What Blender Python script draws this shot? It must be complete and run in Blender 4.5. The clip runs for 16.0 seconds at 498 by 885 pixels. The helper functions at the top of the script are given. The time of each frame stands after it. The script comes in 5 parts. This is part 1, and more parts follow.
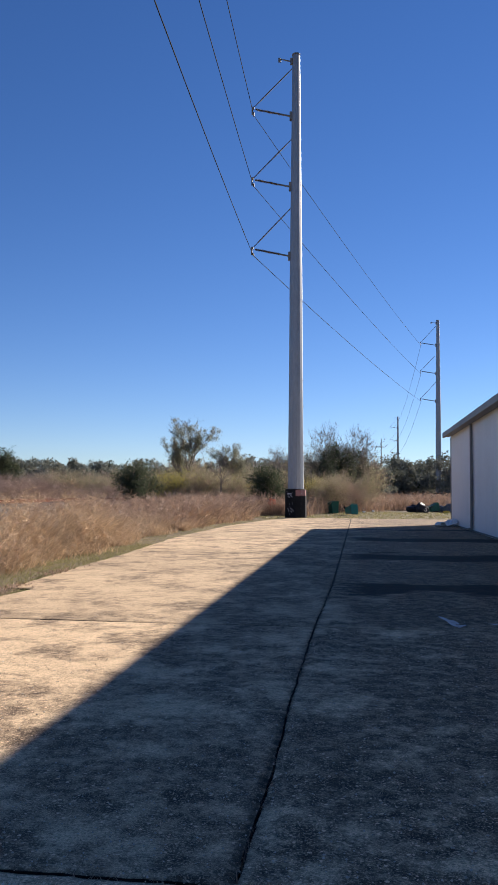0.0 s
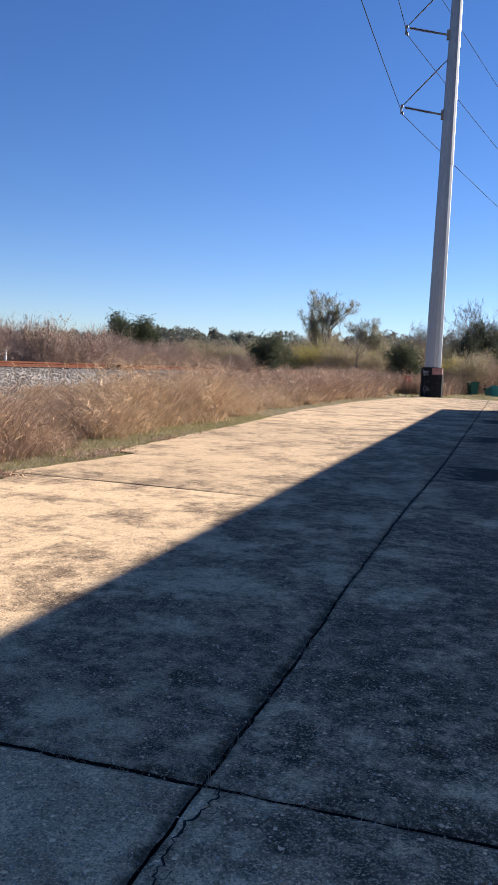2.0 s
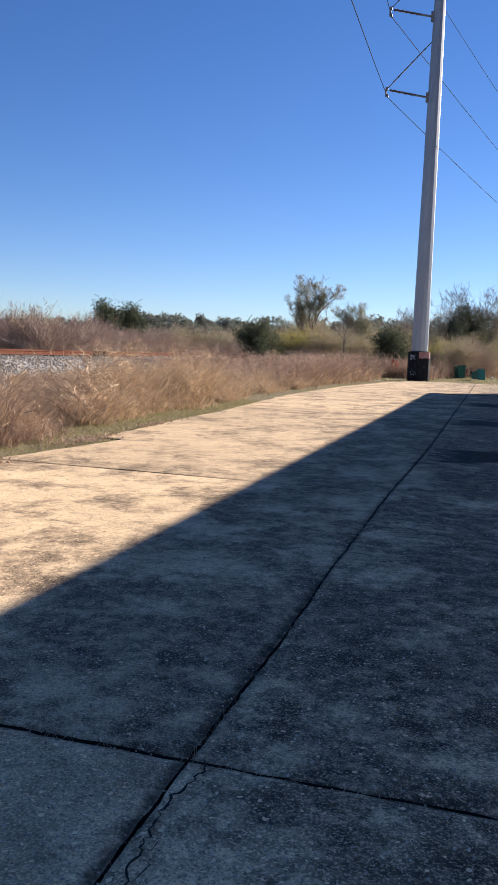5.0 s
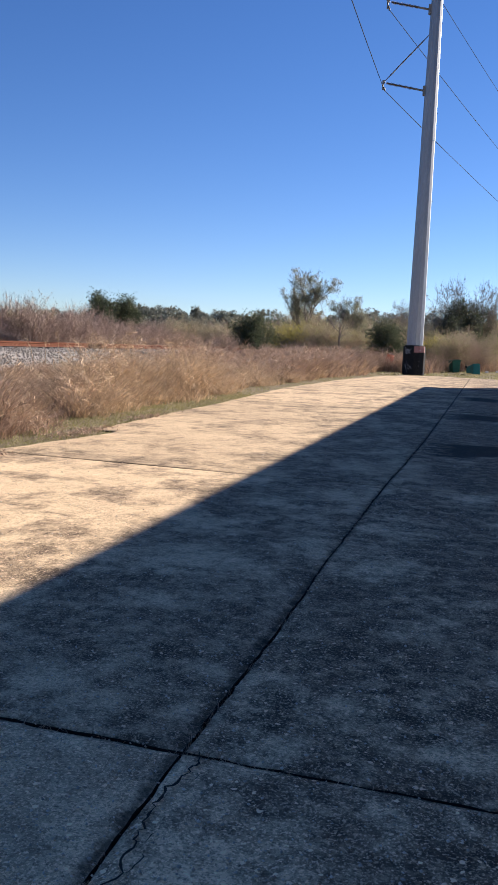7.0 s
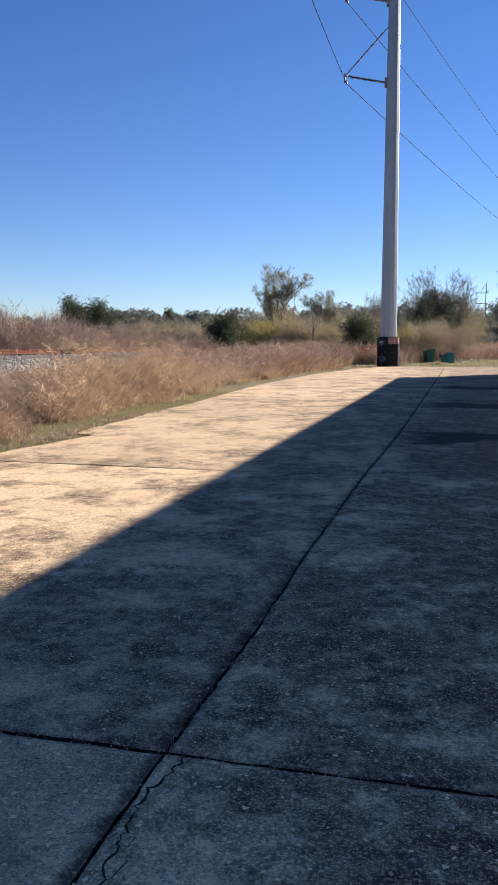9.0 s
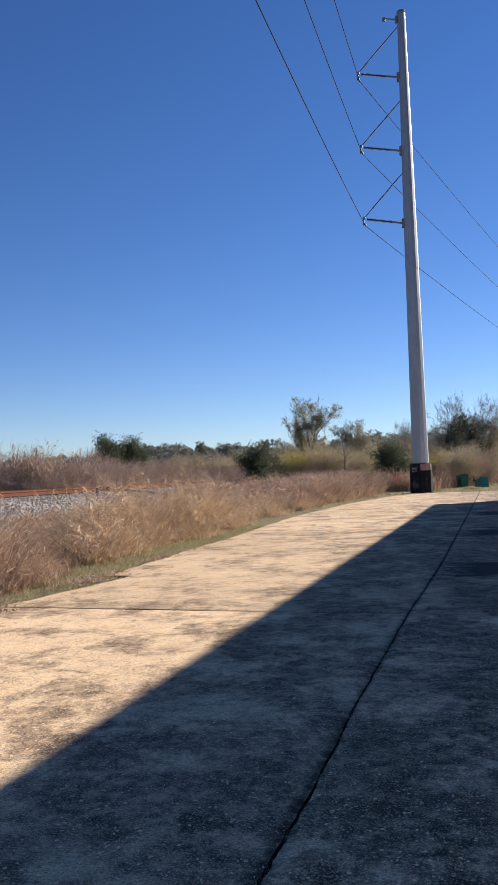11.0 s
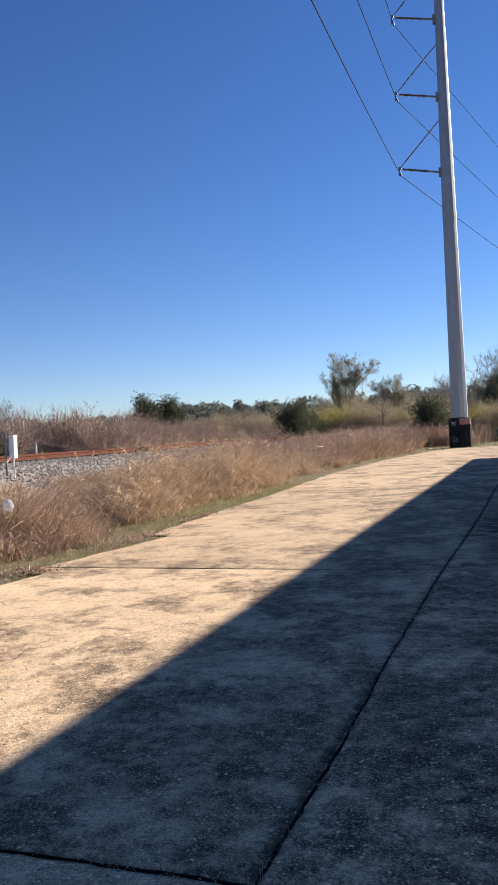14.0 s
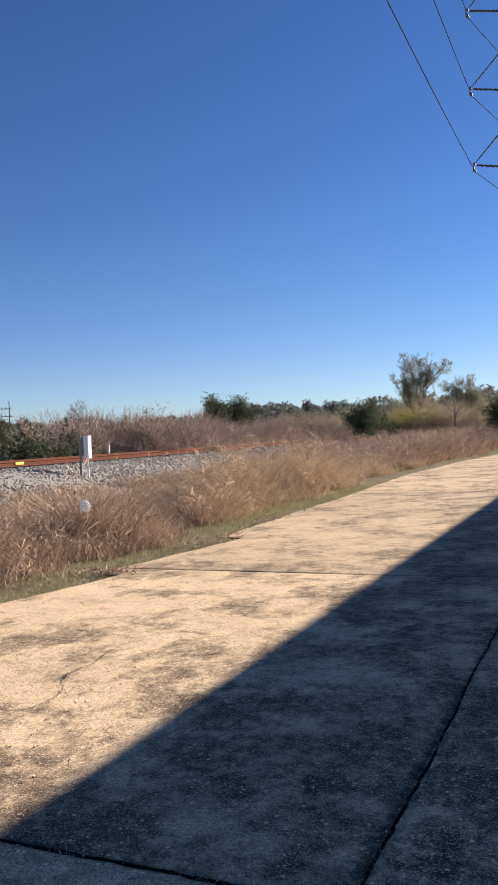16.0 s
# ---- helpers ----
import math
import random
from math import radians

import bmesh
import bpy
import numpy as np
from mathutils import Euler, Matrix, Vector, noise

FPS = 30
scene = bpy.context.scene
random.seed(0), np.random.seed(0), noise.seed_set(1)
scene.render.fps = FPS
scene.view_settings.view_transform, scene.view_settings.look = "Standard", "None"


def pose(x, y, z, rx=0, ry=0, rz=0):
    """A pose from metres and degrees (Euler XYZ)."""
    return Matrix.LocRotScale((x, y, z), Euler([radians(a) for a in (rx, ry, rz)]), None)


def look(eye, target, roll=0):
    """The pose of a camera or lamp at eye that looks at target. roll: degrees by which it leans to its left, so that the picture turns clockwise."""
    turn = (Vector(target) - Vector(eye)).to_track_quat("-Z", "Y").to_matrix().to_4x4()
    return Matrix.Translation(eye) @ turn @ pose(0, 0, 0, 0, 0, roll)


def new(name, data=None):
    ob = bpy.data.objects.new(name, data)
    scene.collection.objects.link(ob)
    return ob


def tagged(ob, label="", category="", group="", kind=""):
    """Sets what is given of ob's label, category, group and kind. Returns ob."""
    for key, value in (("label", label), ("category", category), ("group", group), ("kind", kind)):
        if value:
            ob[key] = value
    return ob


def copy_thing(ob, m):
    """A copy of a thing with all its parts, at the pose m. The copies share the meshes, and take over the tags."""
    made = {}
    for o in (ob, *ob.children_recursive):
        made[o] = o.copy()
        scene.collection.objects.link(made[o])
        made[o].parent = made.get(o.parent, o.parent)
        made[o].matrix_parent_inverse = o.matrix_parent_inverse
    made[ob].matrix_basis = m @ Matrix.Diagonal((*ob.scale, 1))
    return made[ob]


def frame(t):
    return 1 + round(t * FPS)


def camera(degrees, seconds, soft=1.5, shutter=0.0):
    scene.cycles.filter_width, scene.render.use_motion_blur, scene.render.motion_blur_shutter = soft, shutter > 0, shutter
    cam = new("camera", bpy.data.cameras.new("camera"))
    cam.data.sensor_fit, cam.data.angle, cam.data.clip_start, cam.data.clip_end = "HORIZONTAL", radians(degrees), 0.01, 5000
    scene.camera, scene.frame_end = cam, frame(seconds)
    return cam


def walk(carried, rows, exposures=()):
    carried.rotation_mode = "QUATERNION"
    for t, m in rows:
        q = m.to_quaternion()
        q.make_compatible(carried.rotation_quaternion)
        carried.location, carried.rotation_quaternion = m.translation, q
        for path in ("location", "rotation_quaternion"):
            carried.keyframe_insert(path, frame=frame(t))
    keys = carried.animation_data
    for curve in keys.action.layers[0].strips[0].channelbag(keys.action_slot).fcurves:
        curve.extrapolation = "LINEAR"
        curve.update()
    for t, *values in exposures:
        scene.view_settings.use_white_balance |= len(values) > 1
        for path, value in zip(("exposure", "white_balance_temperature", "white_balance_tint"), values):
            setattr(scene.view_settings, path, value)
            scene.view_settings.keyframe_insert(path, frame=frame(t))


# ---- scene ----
cam = camera(33.5, 16.0)
PATH = [
    (0, (0.435, -3.075, 1.417), (0.174, -1.096, 1.541), 0.5),
    (0.5, (0.554, -2.738, 1.422), (0.228, -0.766, 1.376), 2.9),
    (1, (0.65, -2.599, 1.411), (0.262, -0.639, 1.317), 4.3),
    (1.5, (0.864, -2.517, 1.393), (0.32, -0.597, 1.262), 3.7),
    (2, (0.858, -2.506, 1.4), (0.278, -0.601, 1.211), 2.9),
    (2.5, (0.879, -2.511, 1.386), (0.356, -0.591, 1.188), 2.6),
    (3, (0.874, -2.507, 1.375), (0.363, -0.583, 1.178), 2.6),
    (3.5, (0.883, -2.521, 1.385), (0.355, -0.602, 1.19), 2.9),
    (4, (0.874, -2.499, 1.368), (0.329, -0.585, 1.169), 2.7),
    (4.5, (0.891, -2.534, 1.386), (0.34, -0.623, 1.175), 2.4),
    (7, (0.886, -2.531, 1.384), (0.349, -0.619, 1.147), 2.7),
    (7.5, (0.875, -2.502, 1.366), (0.345, -0.589, 1.122), 2.8),
    (8, (0.867, -2.486, 1.355), (0.34, -0.574, 1.099), 2.6),
    (8.2, (0.884, -2.479, 1.343), (0.357, -0.567, 1.086), 1.8),
    (10.5, (0.91, -2.45, 1.374), (0.431, -0.509, 1.33), -0.0),
    (11, (0.849, -2.438, 1.431), (0.285, -0.521, 1.507), -1.8),
    (11.5, (0.859, -2.462, 1.468), (0.232, -0.564, 1.532), -2.6),
    (12, (0.791, -2.441, 1.458), (0.089, -0.568, 1.499), -3.3),
    (12.5, (0.803, -2.457, 1.48), (0.024, -0.615, 1.492), -3.6),
    (13, (0.821, -2.469, 1.483), (0.019, -0.637, 1.48), -3.3),
    (13.5, (0.827, -2.5, 1.477), (0.048, -0.658, 1.47), -2.3),
    (14, (0.925, -2.527, 1.473), (0.269, -0.638, 1.449), -2.8),
    (14.5, (0.903, -2.518, 1.465), (0.315, -0.608, 1.417), -2.6),
    (15, (0.862, -2.384, 1.429), (0.275, -0.472, 1.413), -2.5),
    (15.5, (0.814, -2.437, 1.452), (0.117, -0.562, 1.456), -2.8),
    (16, (0.828, -2.509, 1.509), (0.019, -0.68, 1.493), -2.6),
]
KELVIN, TINT = 6800, 16
STOPS = [(0, 1.2), (0.6, 1.3), (1.2, 1.42), (8.2, 1.42), (10.5, 1.4), (11, 1.26), (12.5, 1.25), (14, 1.34), (15, 1.40), (16, 1.27)]
NUDGE = Vector((0.013, 0.0, 0.008))
walk(cam, [(t, look(Vector(eye) + NUDGE, Vector(target) + NUDGE, roll)) for t, eye, target, roll in PATH], exposures=[(t, stops, KELVIN, TINT) for t, stops in STOPS])

# ---- world and sun ----
SUN_TO = Vector((-6.14, -8.15, -4.56)).normalized()          # the way the light travels
world = bpy.data.worlds.new("sky")
scene.world = world
world.use_nodes = True
wn = world.node_tree
sky = wn.nodes.new("ShaderNodeTexSky")
sky.sky_type = "NISHITA"
sky.sun_disc = False
sky.sun_elevation = math.asin(-SUN_TO.z)
sky.sun_rotation = math.atan2(-SUN_TO.x, -SUN_TO.y)
sky.air_density, sky.dust_density, sky.ozone_density, sky.altitude = 0.8, 0.0, 1.5, 0
deep = wn.nodes.new("ShaderNodeHueSaturation")              # the lens's rich blue
deep.inputs["Saturation"].default_value, deep.inputs["Hue"].default_value = 1.24, 0.5
wn.links.new(sky.outputs[0], deep.inputs["Color"])
gain = wn.nodes.new("ShaderNodeMix")
gain.data_type, gain.blend_type = "RGBA", "MULTIPLY"
gain.inputs[0].default_value, gain.inputs[7].default_value = 1.0, (0.815, 0.96, 1.28, 1)
wn.links.new(deep.outputs[0], gain.inputs[6])
wn.links.new(gain.outputs[2], wn.nodes["Background"].inputs[0])
wn.nodes["Background"].inputs[1].default_value = 0.041
lamp = bpy.data.lights.new("sun", "SUN")
lamp.energy, lamp.angle, lamp.color = 4.4, radians(0.53), (0.965, 0.94, 0.86)
sun = new("sun", lamp)
sun.matrix_world = look((30, 40, 30), Vector((30, 40, 30)) + SUN_TO)


# ---- materials ----
def mat(name, colours, scale=3.0, fine=40.0, rough=0.85, bump=0.3, metal=0.0, island=0.0, per_object=0.0, depth=0.02, contrast=(0.35, 0.65), spec=0.3, through_light=0.0, stretch=(1, 1, 1)):
    """Two noises mix three colours; island or per_object varies the brightness from piece to piece."""
    m = bpy.data.materials.new(name)
    m.use_nodes = True
    nt = m.node_tree
    n, l = nt.nodes, nt.links
    bsdf = n["Principled BSDF"]
    tc = n.new("ShaderNodeTexCoord")
    mp = n.new("ShaderNodeMapping")
    mp.inputs["Scale"].default_value = stretch
    l.new(tc.outputs["Object"], mp.inputs[0])
    big, small = n.new("ShaderNodeTexNoise"), n.new("ShaderNodeTexNoise")
    for node, sc, det in ((big, scale, 6), (small, fine, 4)):
        node.inputs["Scale"].default_value, node.inputs["Detail"].default_value, node.inputs["Roughness"].default_value = sc, det, 0.65
        l.new(mp.outputs[0], node.inputs["Vector"])
    r1, r2 = n.new("ShaderNodeMapRange"), n.new("ShaderNodeMapRange")
    for r, node in ((r1, big), (r2, small)):
        r.inputs["From Min"].default_value, r.inputs["From Max"].default_value = contrast
        l.new(node.outputs["Fac"], r.inputs["Value"])
    m1, m2 = n.new("ShaderNodeMix"), n.new("ShaderNodeMix")
    m1.data_type = m2.data_type = "RGBA"
    m1.inputs[6].default_value, m1.inputs[7].default_value = (*colours[0], 1), (*colours[1], 1)
    l.new(r1.outputs[0], m1.inputs[0])
    l.new(m1.outputs[2], m2.inputs[6])
    m2.inputs[7].default_value = (*colours[2], 1)
    half = n.new("ShaderNodeMath")
    half.operation, half.inputs[1].default_value = "MULTIPLY", 0.6
    l.new(r2.outputs[0], half.inputs[0])
    l.new(half.outputs[0], m2.inputs[0])
    out = m2.outputs[2]
    if island or per_object:
        src = n.new("ShaderNodeNewGeometry").outputs["Random Per Island"] if island else n.new("ShaderNodeObjectInfo").outputs["Random"]
        amount = island or per_object
        rr = n.new("ShaderNodeMapRange")
        rr.inputs["To Min"].default_value, rr.inputs["To Max"].default_value = 1 - amount, 1 + amount
        l.new(src, rr.inputs["Value"])
        hsv = n.new("ShaderNodeHueSaturation")
        l.new(rr.outputs[0], hsv.inputs["Value"])
        l.new(out, hsv.inputs["Color"])
        out = hsv.outputs[0]
    l.new(out, bsdf.inputs["Base Color"])
    bsdf.inputs["Roughness"].default_value, bsdf.inputs["Metallic"].default_value = rough, metal
    bsdf.inputs["Specular IOR Level"].default_value = spec
    if bump:
        b = n.new("ShaderNodeBump")
        b.inputs["Strength"].default_value, b.inputs["Distance"].default_value = bump, depth
        l.new(small.outputs["Fac"], b.inputs["Height"])
        l.new(b.outputs[0], bsdf.inputs["Normal"])
    if through_light:
        tr, mix = n.new("ShaderNodeBsdfTranslucent"), n.new("ShaderNodeMixShader")
        l.new(out, tr.inputs["Color"])
        mix.inputs[0].default_value = through_light
        l.new(bsdf.outputs[0], mix.inputs[1])
        l.new(tr.outputs[0], mix.inputs[2])
        l.new(mix.outputs[0], n["Material Output"].inputs["Surface"])
    return m


def concrete_material():
    """Weathered slab: pale cement, exposed pebbles, dark algae in blotches and streaks, a broad tone per slab."""
    m = bpy.data.materials.new("weathered_concrete")
    m.use_nodes = True
    nt = m.node_tree
    n, l = nt.nodes, nt.links
    bsdf = n["Principled BSDF"]
    geo = n.new("ShaderNodeNewGeometry")

    def noise_of(scale, detail, rough, stretch=(1, 1, 1), shift=0.0):
        mp = n.new("ShaderNodeMapping")
        mp.inputs["Scale"].default_value, mp.inputs["Location"].default_value = stretch, (shift, shift * 0.7, 0)
        l.new(geo.outputs["Position"], mp.inputs[0])
        t = n.new("ShaderNodeTexNoise")
        t.inputs["Scale"].default_value, t.inputs["Detail"].default_value, t.inputs["Roughness"].default_value = scale, detail, rough
        l.new(mp.outputs[0], t.inputs["Vector"])
        return t.outputs["Fac"]

    def ramp(v, lo, hi, a=0.0, b=1.0):
        r = n.new("ShaderNodeMapRange")
        r.inputs["From Min"].default_value, r.inputs["From Max"].default_value = lo, hi
        r.inputs["To Min"].default_value, r.inputs["To Max"].default_value = a, b
        l.new(v, r.inputs["Value"])
        return r.outputs[0]

    def mixed(a, b, f):
        x = n.new("ShaderNodeMix")
        x.data_type = "RGBA"
        for socket, value in ((x.inputs[6], a), (x.inputs[7], b), (x.inputs[0], f)):
            if isinstance(value, tuple):
                socket.default_value = (*value, 1)
            else:
                l.new(value, socket)
        return x.outputs[2]

    def times(a, b):
        x = n.new("ShaderNodeMath")
        x.operation = "MULTIPLY"
        for socket, value in zip(x.inputs, (a, b)):
            if isinstance(value, float):
                socket.default_value = value
            else:
                l.new(value, socket)
        return x.outputs[0]

    def plus(p, q):
        x = n.new("ShaderNodeMath")
        l.new(p, x.inputs[0])
        if isinstance(q, float):
            x.inputs[1].default_value = q
        else:
            l.new(q, x.inputs[1])
        return x.outputs[0]

    def pebbles(scale, share, small, large):
        """Exposed stones of uneven outline and size: a share of the cells holds one."""
        bent = n.new("ShaderNodeTexNoise")
        bent.inputs["Scale"].default_value, bent.inputs["Detail"].default_value = scale * 1.3, 3
        l.new(geo.outputs["Position"], bent.inputs["Vector"])
        off = n.new("ShaderNodeVectorMath")
        off.operation, off.inputs[2].default_value = "MULTIPLY_ADD", (0, 0, 0)
        off.inputs[1].default_value = (0.9 / scale,) * 3
        l.new(bent.outputs["Color"], off.inputs[0])
        l.new(geo.outputs["Position"], off.inputs[2])
        vor = n.new("ShaderNodeTexVoronoi")
        vor.inputs["Scale"].default_value = scale
        l.new(off.outputs[0], vor.inputs["Vector"])
        lone = n.new("ShaderNodeSeparateColor")
        l.new(vor.outputs["Color"], lone.inputs[0])
        far = n.new("ShaderNodeMath")
        far.operation = "SUBTRACT"
        l.new(ramp(lone.outputs[1], 0.0, 1.0, small, large), far.inputs[0])
        l.new(vor.outputs["Distance"], far.inputs[1])
        return times(ramp(far.outputs[0], 0.0, 0.09), ramp(lone.outputs[0], 1 - share, 1 - share + 0.02)), lone.outputs[2]

    oi, tone, sep = n.new("ShaderNodeObjectInfo"), n.new("ShaderNodeSeparateColor"), n.new("ShaderNodeSeparateXYZ")
    l.new(oi.outputs["Color"], tone.inputs[0])
    l.new(geo.outputs["Position"], sep.inputs[0])
    col = mixed(CEMENT[0], CEMENT[1], ramp(noise_of(0.9, 6, 0.65), 0.38, 0.62))
    grit = noise_of(42, 4, 0.75)
    speck = noise_of(110, 2, 0.6, shift=2.0)
    blot = noise_of(0.95, 12, 0.76, (1.0, 0.9, 1), 11.0)
    streak = noise_of(2.1, 9, 0.74, (1.1, 0.8, 1), 3.0)
    wear = noise_of(7, 6, 0.75, shift=5.0)
    shade_bias = ramp(sep.outputs["X"], -3.2, 3.0, -0.03, 0.11)         # stains thicken across the wall's shade: algae plus shade put into the colour
    stain = times(ramp(plus(blot, shade_bias), 0.475, 0.56), ramp(wear, 0.36, 0.56, 0.2, 1.0))
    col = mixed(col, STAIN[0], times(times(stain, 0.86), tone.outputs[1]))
    col = mixed(col, STAIN[1], times(times(ramp(plus(streak, shade_bias), 0.50, 0.62), ramp(wear, 0.34, 0.58, 0.1, 1.0)), times(tone.outputs[1], 0.86)))
    mottle = noise_of(4.2, 8, 0.8, shift=31.0)
    fleck = noise_of(19, 5, 0.8, shift=37.0)
    col = mixed(col, STAIN[2], times(ramp(mottle, 0.48, 0.60), 0.38))
    col = mixed(col, STAIN[0], times(ramp(fleck, 0.55, 0.63), 0.32))
    col = mixed(col, CEMENT[0], times(ramp(fleck, 0.45, 0.37), 0.5))
    col = mixed(col, CEMENT[2], times(ramp(grit, 0.50, 0.62), 0.65))
    col = mixed(col, CEMENT[4], times(ramp(speck, 0.56, 0.63), 0.5))
    col = mixed(col, CEMENT[3], times(ramp(noise_of(88, 3, 0.7, shift=51.0), 0.54, 0.60), 0.7))
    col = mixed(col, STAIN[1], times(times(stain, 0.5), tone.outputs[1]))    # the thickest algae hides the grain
    worn = ramp(plus(wear, times(stain, 0.25)), 0.42, 0.68, 0.25, 0.9)   # stones show where the skin has gone
    pebble, shade = pebbles(96, 0.5, 0.10, 0.48)
    col = mixed(col, mixed(CEMENT[3], STAIN[2], shade), times(times(pebble, 0.85), worn))
    dark, shade = pebbles(64, 0.2, 0.1, 0.4)
    col = mixed(col, CEMENT[4], times(dark, 0.6))
    stone, shade = pebbles(44, 0.22, 0.08, 0.46)
    col = mixed(col, mixed(CEMENT[3], CEMENT[1], shade), times(stone, 0.95))
    # packed dirt and moss that creep out of the joints
    fringe = noise_of(9, 7, 0.75, shift=61.0)
    for across, at, reach in (("X", 0.0, 0.045), ("Y", 0.0, 0.032), ("Y", 5.97, 0.02)):
        off = n.new("ShaderNodeMath")
        off.operation = "ABSOLUTE"
        l.new(plus(sep.outputs[across], ramp(sep.outputs["Y"], 5.5, 11.0, 0.012, -0.052) if across == "X" else -at), off.inputs[0])
        near_joint = n.new("ShaderNodeMath")
        near_joint.operation = "SUBTRACT"
        l.new(ramp(fringe, 0.36, 0.66, 0.0, reach), near_joint.inputs[0])
        l.new(off.outputs[0], near_joint.inputs[1])
        col = mixed(col, STAIN[3], times(ramp(near_joint.outputs[0], -0.018, 0.022), 0.8))
    # dark damp runs from the downspouts across the slabs
    warp = noise_of(0.5, 4, 0.6, shift=21.0)
    for at_y, half_w in ((9.8, 0.75), (16.3, 1.0), (24.0, 1.1), (31.6, 0.5)):
        dist = n.new("ShaderNodeMath")
        dist.operation = "ABSOLUTE"
        l.new(plus(plus(sep.outputs["Y"], -at_y), ramp(warp, 0.2, 0.8, -0.9, 0.9)), dist.inputs[0])
        run = times(ramp(dist.outputs[0], half_w * 0.65, half_w, 1.0, 0.0), ramp(plus(sep.outputs["X"], ramp(wear, 0.3, 0.7, -0.3, 0.3)), 0.05, 0.5))
        col = mixed(col, STAIN[3], times(run, 0.9))
    hsv = n.new("ShaderNodeHueSaturation")
    l.new(tone.outputs[0], hsv.inputs["Value"])
    l.new(col, hsv.inputs["Color"])
    l.new(hsv.outputs[0], bsdf.inputs["Base Color"])
    bsdf.inputs["Roughness"].default_value, bsdf.inputs["Specular IOR Level"].default_value = 0.9, 0.2
    b1, b2 = n.new("ShaderNodeBump"), n.new("ShaderNodeBump")
    b1.inputs["Strength"].default_value, b1.inputs["Distance"].default_value = 0.6, 0.008
    b2.inputs["Strength"].default_value, b2.inputs["Distance"].default_value = 0.5, 0.006
    l.new(grit, b1.inputs["Height"])
    l.new(pebble, b2.inputs["Height"])
    l.new(b1.outputs[0], b2.inputs["Normal"])
    l.new(b2.outputs[0], bsdf.inputs["Normal"])
    return m


CEMENT = [(0.79, 0.572, 0.345), (0.65, 0.462, 0.28), (0.205, 0.128, 0.078), (0.90, 0.64, 0.40), (0.06, 0.044, 0.031)]
STAIN = [(0.108, 0.07, 0.044), (0.042, 0.0272, 0.019), (0.30, 0.195, 0.113), (0.022, 0.018, 0.013)]
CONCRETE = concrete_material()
SOIL = mat("joint_soil", [(0.012, 0.011, 0.009), (0.025, 0.021, 0.017), (0.007, 0.006, 0.005)], 6, 60, bump=0.6)
EARTH = mat("field_earth", [(0.17, 0.125, 0.075), (0.24, 0.175, 0.11), (0.11, 0.09, 0.05)], 0.6, 9, bump=0.6, depth=0.06)
GOLD = mat("dry_golden_grass", [(0.56, 0.40, 0.25), (0.68, 0.50, 0.325), (0.32, 0.215, 0.13)], 0.7, 6, island=0.42, bump=0, through_light=0.25, rough=0.7)
BROWN = mat("dry_brown_weeds", [(0.44, 0.30, 0.208), (0.55, 0.39, 0.275), (0.22, 0.142, 0.105)], 0.4, 5, island=0.5, bump=0, through_light=0.15, rough=0.8)
GREEN = mat("short_grass", [(0.31, 0.275, 0.12), (0.40, 0.33, 0.165), (0.17, 0.18, 0.06)], 0.9, 7, island=0.35, bump=0, through_light=0.3, rough=0.7)
PAINT = mat("white_wall_paint", [(0.74, 0.74, 0.73), (0.68, 0.68, 0.67), (0.58, 0.57, 0.55)], 0.8, 14, rough=0.5, bump=0.05, contrast=(0.4, 0.75))
TRIM = mat("grey_trim_paint", [(0.17, 0.16, 0.15), (0.21, 0.20, 0.19), (0.12, 0.11, 0.10)], 1.5, 20, rough=0.5, bump=0.1)
STEEL = mat("galvanised_steel", [(0.29, 0.295, 0.305), (0.345, 0.35, 0.36), (0.235, 0.24, 0.25)], 0.8, 9, rough=0.46, bump=0.06, metal=0.6, stretch=(1, 1, 0.25))
DARK_STEEL = mat("weathered_arm_steel", [(0.20, 0.19, 0.18), (0.26, 0.25, 0.24), (0.13, 0.12, 0.11)], 3, 30, rough=0.6, bump=0.1, metal=0.3)
PORCELAIN = mat("brown_insulator", [(0.16, 0.12, 0.10), (0.20, 0.16, 0.13), (0.11, 0.08, 0.07)], 3, 30, rough=0.8, bump=0, spec=0.1)
WIRE = mat("aluminium_wire", [(0.03, 0.03, 0.03), (0.045, 0.045, 0.045), (0.025, 0.025, 0.025)], 3, 30, rough=0.9, bump=0, spec=0.05)
TAR = mat("black_base_coating", [(0.012, 0.012, 0.013), (0.022, 0.021, 0.02), (0.03, 0.028, 0.027)], 2.5, 25, rough=0.85, bump=0.3, spec=0.1)
WOOD = mat("weathered_pole_wood", [(0.16, 0.12, 0.09), (0.20, 0.16, 0.12), (0.11, 0.08, 0.06)], 2, 20, rough=0.9, bump=0.2)
BARK = mat("grey_brown_bark", [(0.22, 0.18, 0.15), (0.29, 0.24, 0.20), (0.14, 0.115, 0.095)], 3, 25, rough=0.95, bump=0.3)
TWIG = mat("reddish_bare_twigs", [(0.42, 0.305, 0.24), (0.50, 0.375, 0.30), (0.30, 0.21, 0.165)], 1, 10, rough=0.95, bump=0, island=0.3)
LEAF_DARK = mat("dark_evergreen_leaf", [(0.07, 0.085, 0.048), (0.105, 0.118, 0.068), (0.042, 0.054, 0.032)], 0.8, 6, island=0.4, bump=0, through_light=0.35, rough=0.8, spec=0.08)
LEAF_OLIVE = mat("olive_leaf", [(0.36, 0.325, 0.19), (0.44, 0.385, 0.235), (0.25, 0.235, 0.13)], 0.7, 5, island=0.4, bump=0, through_light=0.45, rough=0.6, spec=0.08)
